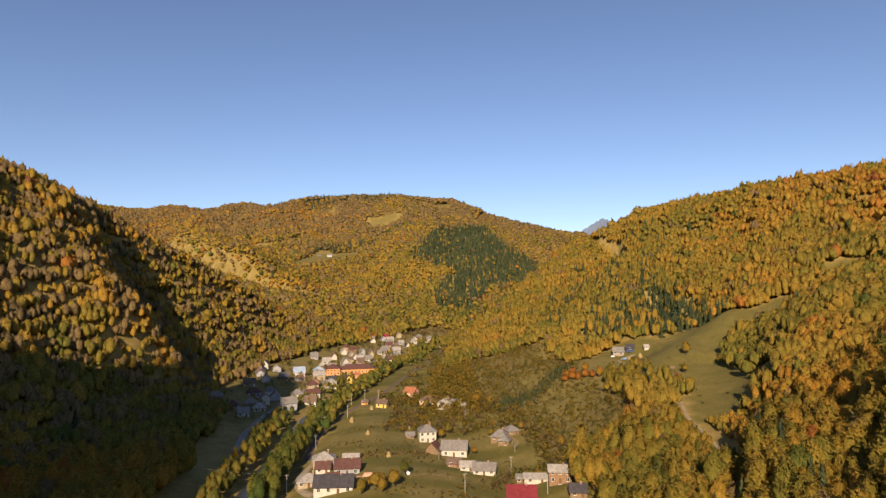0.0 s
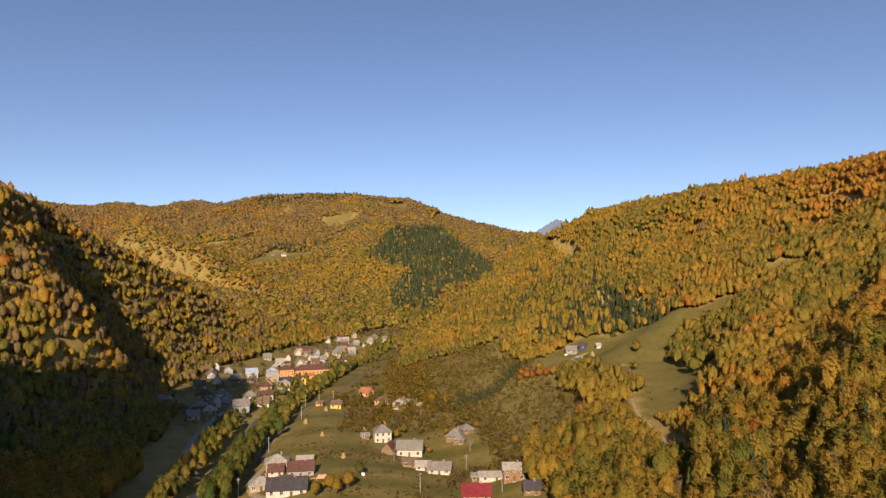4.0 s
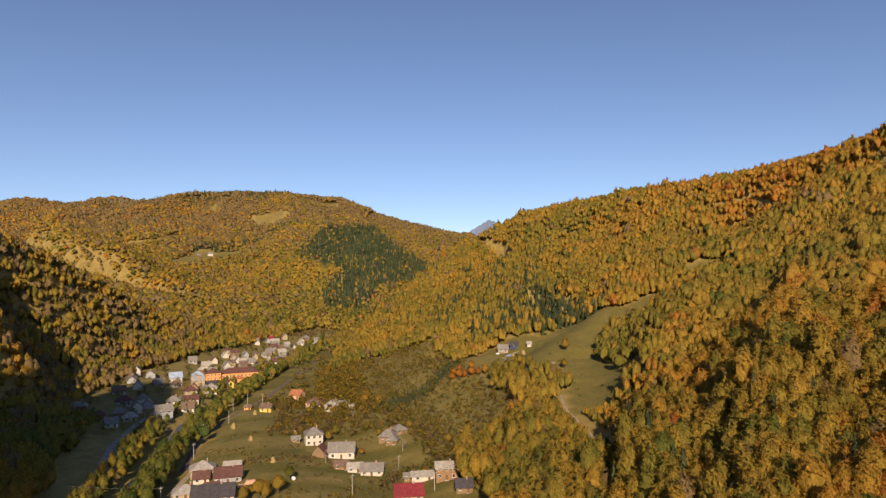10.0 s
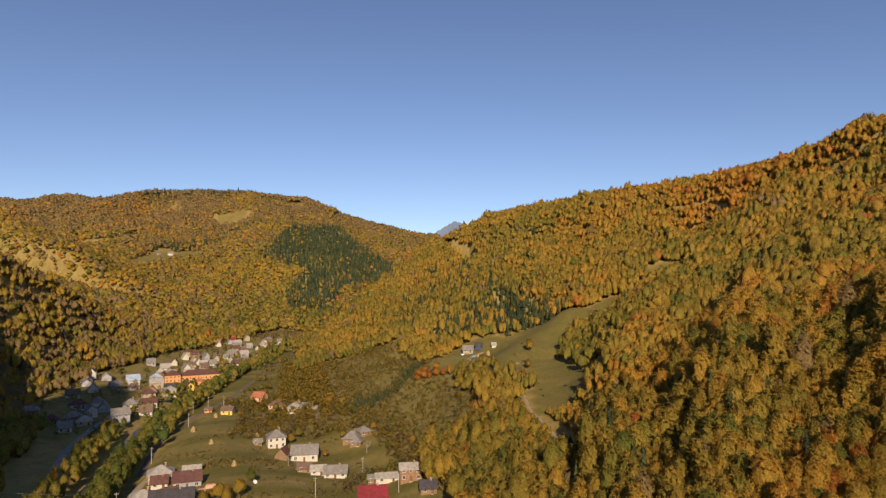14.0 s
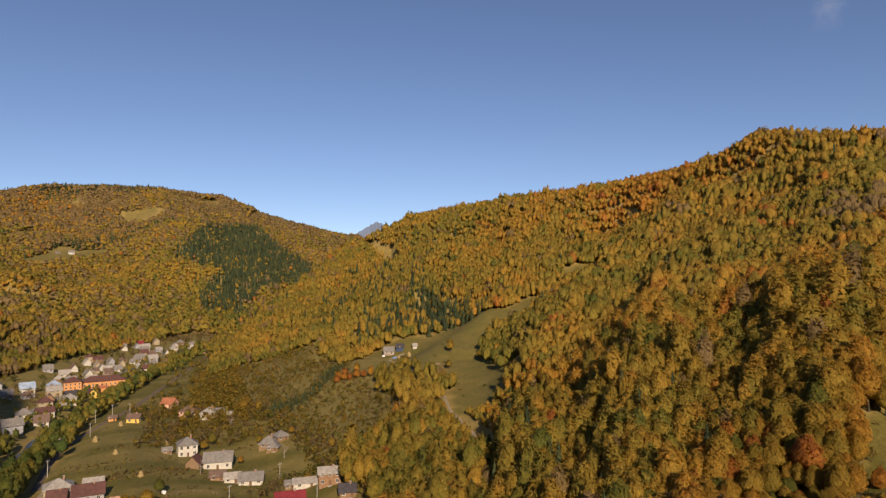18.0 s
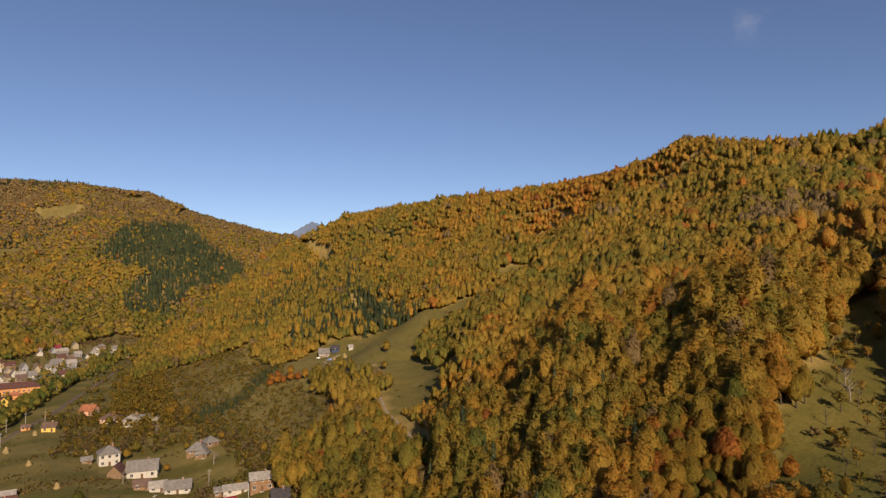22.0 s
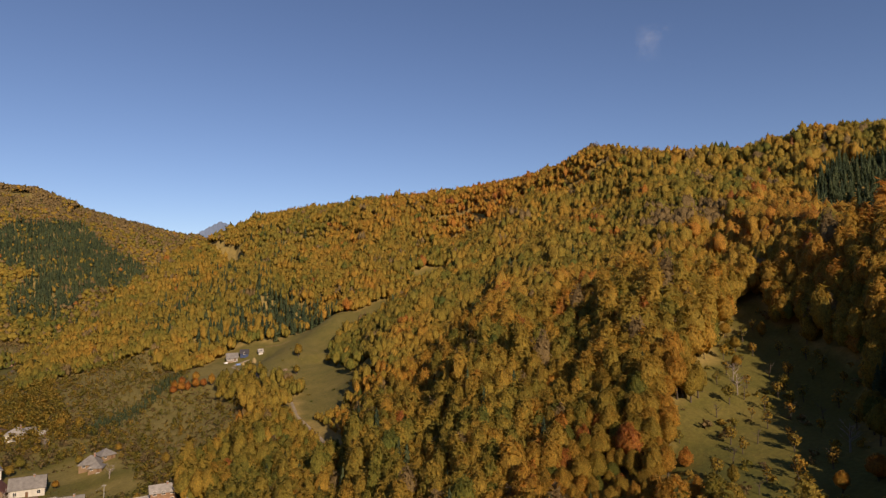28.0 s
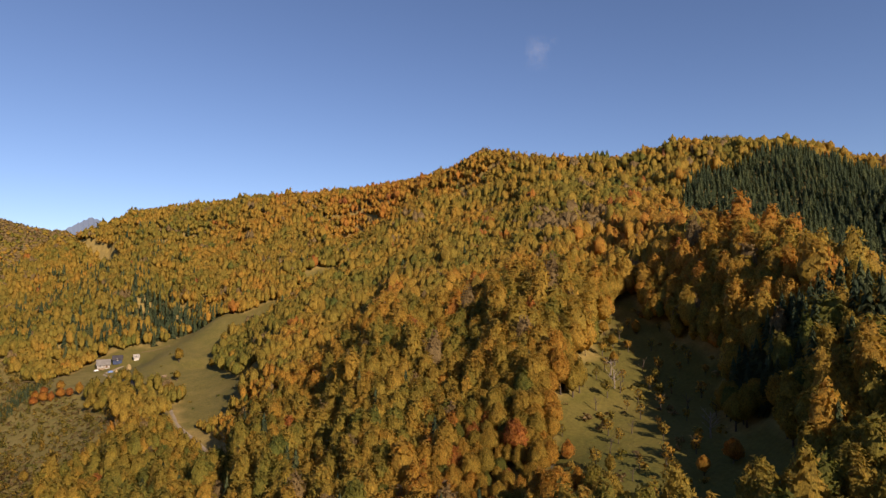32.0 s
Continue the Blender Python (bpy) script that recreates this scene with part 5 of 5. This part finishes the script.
def utility_pole(x, y, tall=7.6):
    root = thing("utility_pole", x, y, ground_at(x, y), 20, "pale concrete utility pole with a cross arm", "pole", "utility poles")
    part("post", add_tube(bmesh.new(), [(0, 0, -0.5), (0, 0, tall * 0.5), (0, 0, tall)], [0.15, 0.13, 0.1], 8), CONCRETE, root)
    part("crossarm", box(-0.8, -0.06, tall - 0.7, 0.8, 0.06, tall - 0.58), CONCRETE, root)
    for k in (-0.7, 0.0, 0.7):
        part("insulator", add_tube(bmesh.new(), [(k, 0, tall - 0.576), (k, 0, tall - 0.4)], [0.06, 0.04], 6), FRAME, root)
    return root


POLES = ((-70, 366), (-66, 322), (-64, 431), (-56, 440), (-60, 388), (-46, 437), (7.5, 247), (-65, 259), (28.5, 275), (39, 243), (-100, 520), (-52, 560))
for x, y in POLES:
    utility_pole(x, y)
WIRE = plain("wire", (0.35, 0.34, 0.32), 0.5, 1.0, 0.1)


def wire(a, b, sag=1.2):
    p, q = (Vector((x, y, ground_at(x, y) + 7.1)) for x, y in (a, b))
    pts = [p.lerp(q, k / 8) - Vector((0, 0, sag * (1 - (k / 4 - 1) ** 2))) for k in range(9)]
    tagged(part("overhead_wire", add_tube(bmesh.new(), pts, [0.02] * 9, 3), WIRE), "thin overhead electric wire between poles", "wire", "overhead wires")


for a, b in (((-65, 259), (-66, 322)), ((-66, 322), (-70, 366)), ((-70, 366), (-64, 431)), ((7.5, 247), (28.5, 275)), ((-65, 259), (-118, 262))):
    wire(a, b)
utility_pole(-118, 262)

HAY = plain("old_hay", (0.34, 0.25, 0.11), 0.95, 2.0, 0.4, relief=0.9)
for x, y, s in ((-55, 372, 1.0), (-41, 335, 0.8), (-47, 404, 0.9), (-26, 290, 0.8), (-20, 352, 0.7), (137, 438, 1.2), (130, 440, 0.7)):
    g = np.random.default_rng(int(abs(x * 3 + y)))
    bm = bmesh.new()
    bmesh.ops.create_icosphere(bm, subdivisions=3, radius=1)
    for v in bm.verts:
        f = (v.co.z + 1) / 2
        k = 1.5 * s * (1 - 0.72 * f ** 1.3) * (1 + 0.12 * g.normal()) / max(0.25, math.hypot(v.co.x, v.co.y)) if abs(v.co.z) < 0.98 else 0.1
        v.co = (v.co.x * k, v.co.y * k, 3.1 * s * f - 0.1)
    root = thing("haystack", x, y, ground_at(x, y), 0, "weathered conical haystack on the grass", "haystack", "haystacks")
    part("hay", bm, HAY, root)
    part("pole", add_tube(bmesh.new(), [(0, 0, 2.6 * s), (0.05, 0, 3.7 * s)], [0.05, 0.04], 5), BARK, root)

BALE, _n, _l, _b = material("white_wrap", 0.35)
_b.inputs["Base Color"].default_value = (0.75, 0.75, 0.74, 1)
bm = bmesh.new()
bmesh.ops.create_cone(bm, cap_ends=True, segments=20, radius1=0.7, radius2=0.7, depth=1.3, matrix=pose(0, 0, 0.7, 90, 0, 0))
bmesh.ops.bevel(bm, geom=bm.edges[:], offset=0.1, segments=2, affect="EDGES")
tagged(part("wrapped_bale", bm, BALE), "round bale in white wrap on the field", "bale").matrix_world = pose(-15.5, 262, ground_at(-15.5, 262) + 0.02, 0, 0, 25)


def fence(points, label, gap=3.0, tall=1.2):
    q = smooth_line(points, gap)
    root = thing("wooden_fence", float(q[0, 0]), float(q[0, 1]), ground_at(*q[0, :2]), 0, label, "fence", "fences")
    base = root.matrix_world.translation
    tops = [Vector((x, y, ground_at(x, y))) - base for x, y in q[:, :2]]
    for p in tops:
        part("post", box(p.x - 0.07, p.y - 0.07, p.z - 0.4, p.x + 0.07, p.y + 0.07, p.z + tall), WALLS["wood"], root)
    for a, b in zip(tops, tops[1:]):
        for h in (0.45, 0.95):
            part("rail", add_tube(bmesh.new(), [a + Vector((0, 0, h * tall)), b + Vector((0, 0, h * tall))], [0.05, 0.05], 4), WALLS["wood"], root)


fence([(-16, 258), (-8, 262), (0, 264), (6, 258)], "grey wooden rail fence round a field plot")
fence([(20, 262), (28, 266), (34, 258)], "weathered wooden fence behind the stable")
fence([(-30, 252), (-20, 254), (-14, 258)], "dark wooden fence at the yard")
fence([(150, 458), (160, 452), (172, 450)], "pale pole fence along the meadow")
fence([(128, 385), (136, 378), (146, 376), (140, 368)], "old wooden pen on the meadow")
LOGS = plain("cut_logs", (0.30, 0.22, 0.13), 0.9, 2.0, 0.4)


def log_pile(x, y, rz, n, label):
    root = thing("log_pile", x, y, ground_at(x, y) + 0.1, rz, label, "logs", "log piles")
    k = 0
    for row in range(3):
        for c in range(n - row):
            me_len = 1.6 + 0.3 * ((k * 7) % 5) / 5
            part("log", add_tube(bmesh.new(), [(-me_len, c * 0.42 + row * 0.21 - n * 0.2, 0.22 + row * 0.37), (me_len, c * 0.42 + row * 0.21 - n * 0.2, 0.22 + row * 0.37)], [0.21, 0.2], 7), LOGS, root)
            k += 1


log_pile(133, 382, 20, 6, "pile of cut logs on the meadow")
log_pile(138, 380, 35, 5, "stack of old timber on the meadow")
log_pile(124, 450, 0, 5, "heap of pale timber beside the farmhouse")
TARP = plain("blue_tarp", (0.16, 0.24, 0.42), 0.5, 2.0, 0.2)
TAN = plain("tan_sheet", (0.52, 0.30, 0.2), 0.7, 1.0, 0.25)


def covered_heap(x, y, w, d, h, rz, mat, label):
    g = random.Random(int(x * 5 + y))
    bm = bmesh.new()
    n = 6
    rows = []
    for i in range(n + 1):
        rows.append([bm.verts.new(((i / n - 0.5) * w, (j / n - 0.5) * d, h * (0.0 if i in (0, n) or j in (0, n) else g.uniform(0.75, 1.05)))) for j in range(n + 1)])
    for i in range(n):
        for j in range(n):
            bm.faces.new((rows[i][j], rows[i + 1][j], rows[i + 1][j + 1], rows[i][j + 1]))
    ob = tagged(part("covered_heap", bm, mat), label, "heap", "covered heaps")
    ob.matrix_world = pose(x, y, ground_at(x, y) + 0.03, 0, 0, rz)


covered_heap(127, 442, 3.4, 2.4, 1.2, 10, TARP, "heap under a blue tarpaulin beside the farm")
covered_heap(121, 450, 3, 1.6, 0.9, 30, BALE, "white sheeted heap on the farm grass")
covered_heap(-32, 262, 5, 2.6, 1.4, 8, TAN, "tan sheeted wood heap in the yard")
covered_heap(-27.5, 258, 5.5, 2.4, 1.0, 4, TARP, "blue sheeted heap in the yard")
covered_heap(-35, 259, 3, 2, 1.1, 20, TAN, "reddish sheeted heap beside a shed")

# ---- the mountain far beyond the gap, haze painted in as its blue colour ----
HAZE_BLUE = plain("haze_blue_slope", (0.13, 0.17, 0.25), 0.95, 0.004, 0.15)
peaks = ((560, 4560, 60), (800, 4540, 330), (980, 4520, 455), (1080, 4510, 515), (1160, 4505, 562), (1230, 4510, 545), (1330, 4520, 500), (1500, 4540, 380), (1800, 4560, 60))
bm = bmesh.new()
foot, crest, back = [], [], []
for (ax, ay, az), (bx, by, bz) in zip(peaks, peaks[1:]):
    for k in range(8):
        f = k / 8
        x, y, z = ax + f * (bx - ax), ay + f * (by - ay), az + f * (bz - az) + 5 * math.sin(ax * 0.07 + k * 1.9)
        foot.append(bm.verts.new((x, y - 260, min(z, 40) - 60)))
        crest.append(bm.verts.new((x, y, z)))
        back.append(bm.verts.new((x, y + 250, min(z, 40) - 60)))
for a, b in ((foot, crest), (crest, back)):
    for k in range(len(a) - 1):
        bm.faces.new((a[k], a[k + 1], b[k + 1], b[k]))
tagged(part("backdrop", bm, HAZE_BLUE), "distant mountain beyond the valley gap, tinted haze blue", "mountain", kind="structure")

# ---- a faint wisp of cloud over the ridge ----
def wisp_material():
    m, nodes, links, b = material("cloud_wisp", 1.0)
    b.inputs["Base Color"].default_value = (0.8, 0.82, 0.86, 1)
    n = noise_node(nodes, links, 0.012, 6, rough=0.7)
    clear = nodes.new("ShaderNodeBsdfTransparent")
    mx = nodes.new("ShaderNodeMixShader")
    span = nodes.new("ShaderNodeMapRange")
    for sock, v in zip(span.inputs[1:5], (0.4, 0.75, 0.0, 0.13)):
        sock.default_value = v
    links.new(n.outputs[0], span.inputs[0])
    links.new(maths(nodes, links, "MULTIPLY", span.outputs[0], attribute(nodes, "body")), mx.inputs[0])
    links.new(clear.outputs[0], mx.inputs[1])
    links.new(b.outputs[0], mx.inputs[2])
    links.new(mx.outputs[0], nodes["Material Output"].inputs[0])
    return m


az, n = radians(53.3), 17
u, v = np.meshgrid(np.linspace(-1, 1, n), np.linspace(-1, 1, n))
wide, tall = 85.0 + 15 * np.sin(v * 2), 90.0
along = u * wide + 18 * np.sin(v * 3)
verts = np.stack([3500 * math.sin(az) + along * math.cos(az), 3500 * math.cos(az) - along * math.sin(az), 1415 + v * tall - 60 * (v < -0.2) * (v + 0.2) ** 2], -1).reshape(-1, 3)
ids = np.arange(n * n).reshape(n, n)
f = np.stack([ids[:-1, :-1], ids[:-1, 1:], ids[1:, 1:], ids[1:, :-1]], -1).reshape(-1, 4)
me = mesh_from("cloud", verts, f.ravel(), np.full(len(f), 4), wisp_material(), smooth=True)
me.attributes.new("body", "FLOAT", "POINT").data.foreach_set("value", (np.clip(1 - u * u, 0, 1) * np.clip(1 - v * v, 0, 1)).ravel().astype(np.float32))
tagged(new("cloud", me), "faint thin wisp of white cloud in the clear sky", "cloud", kind="structure")
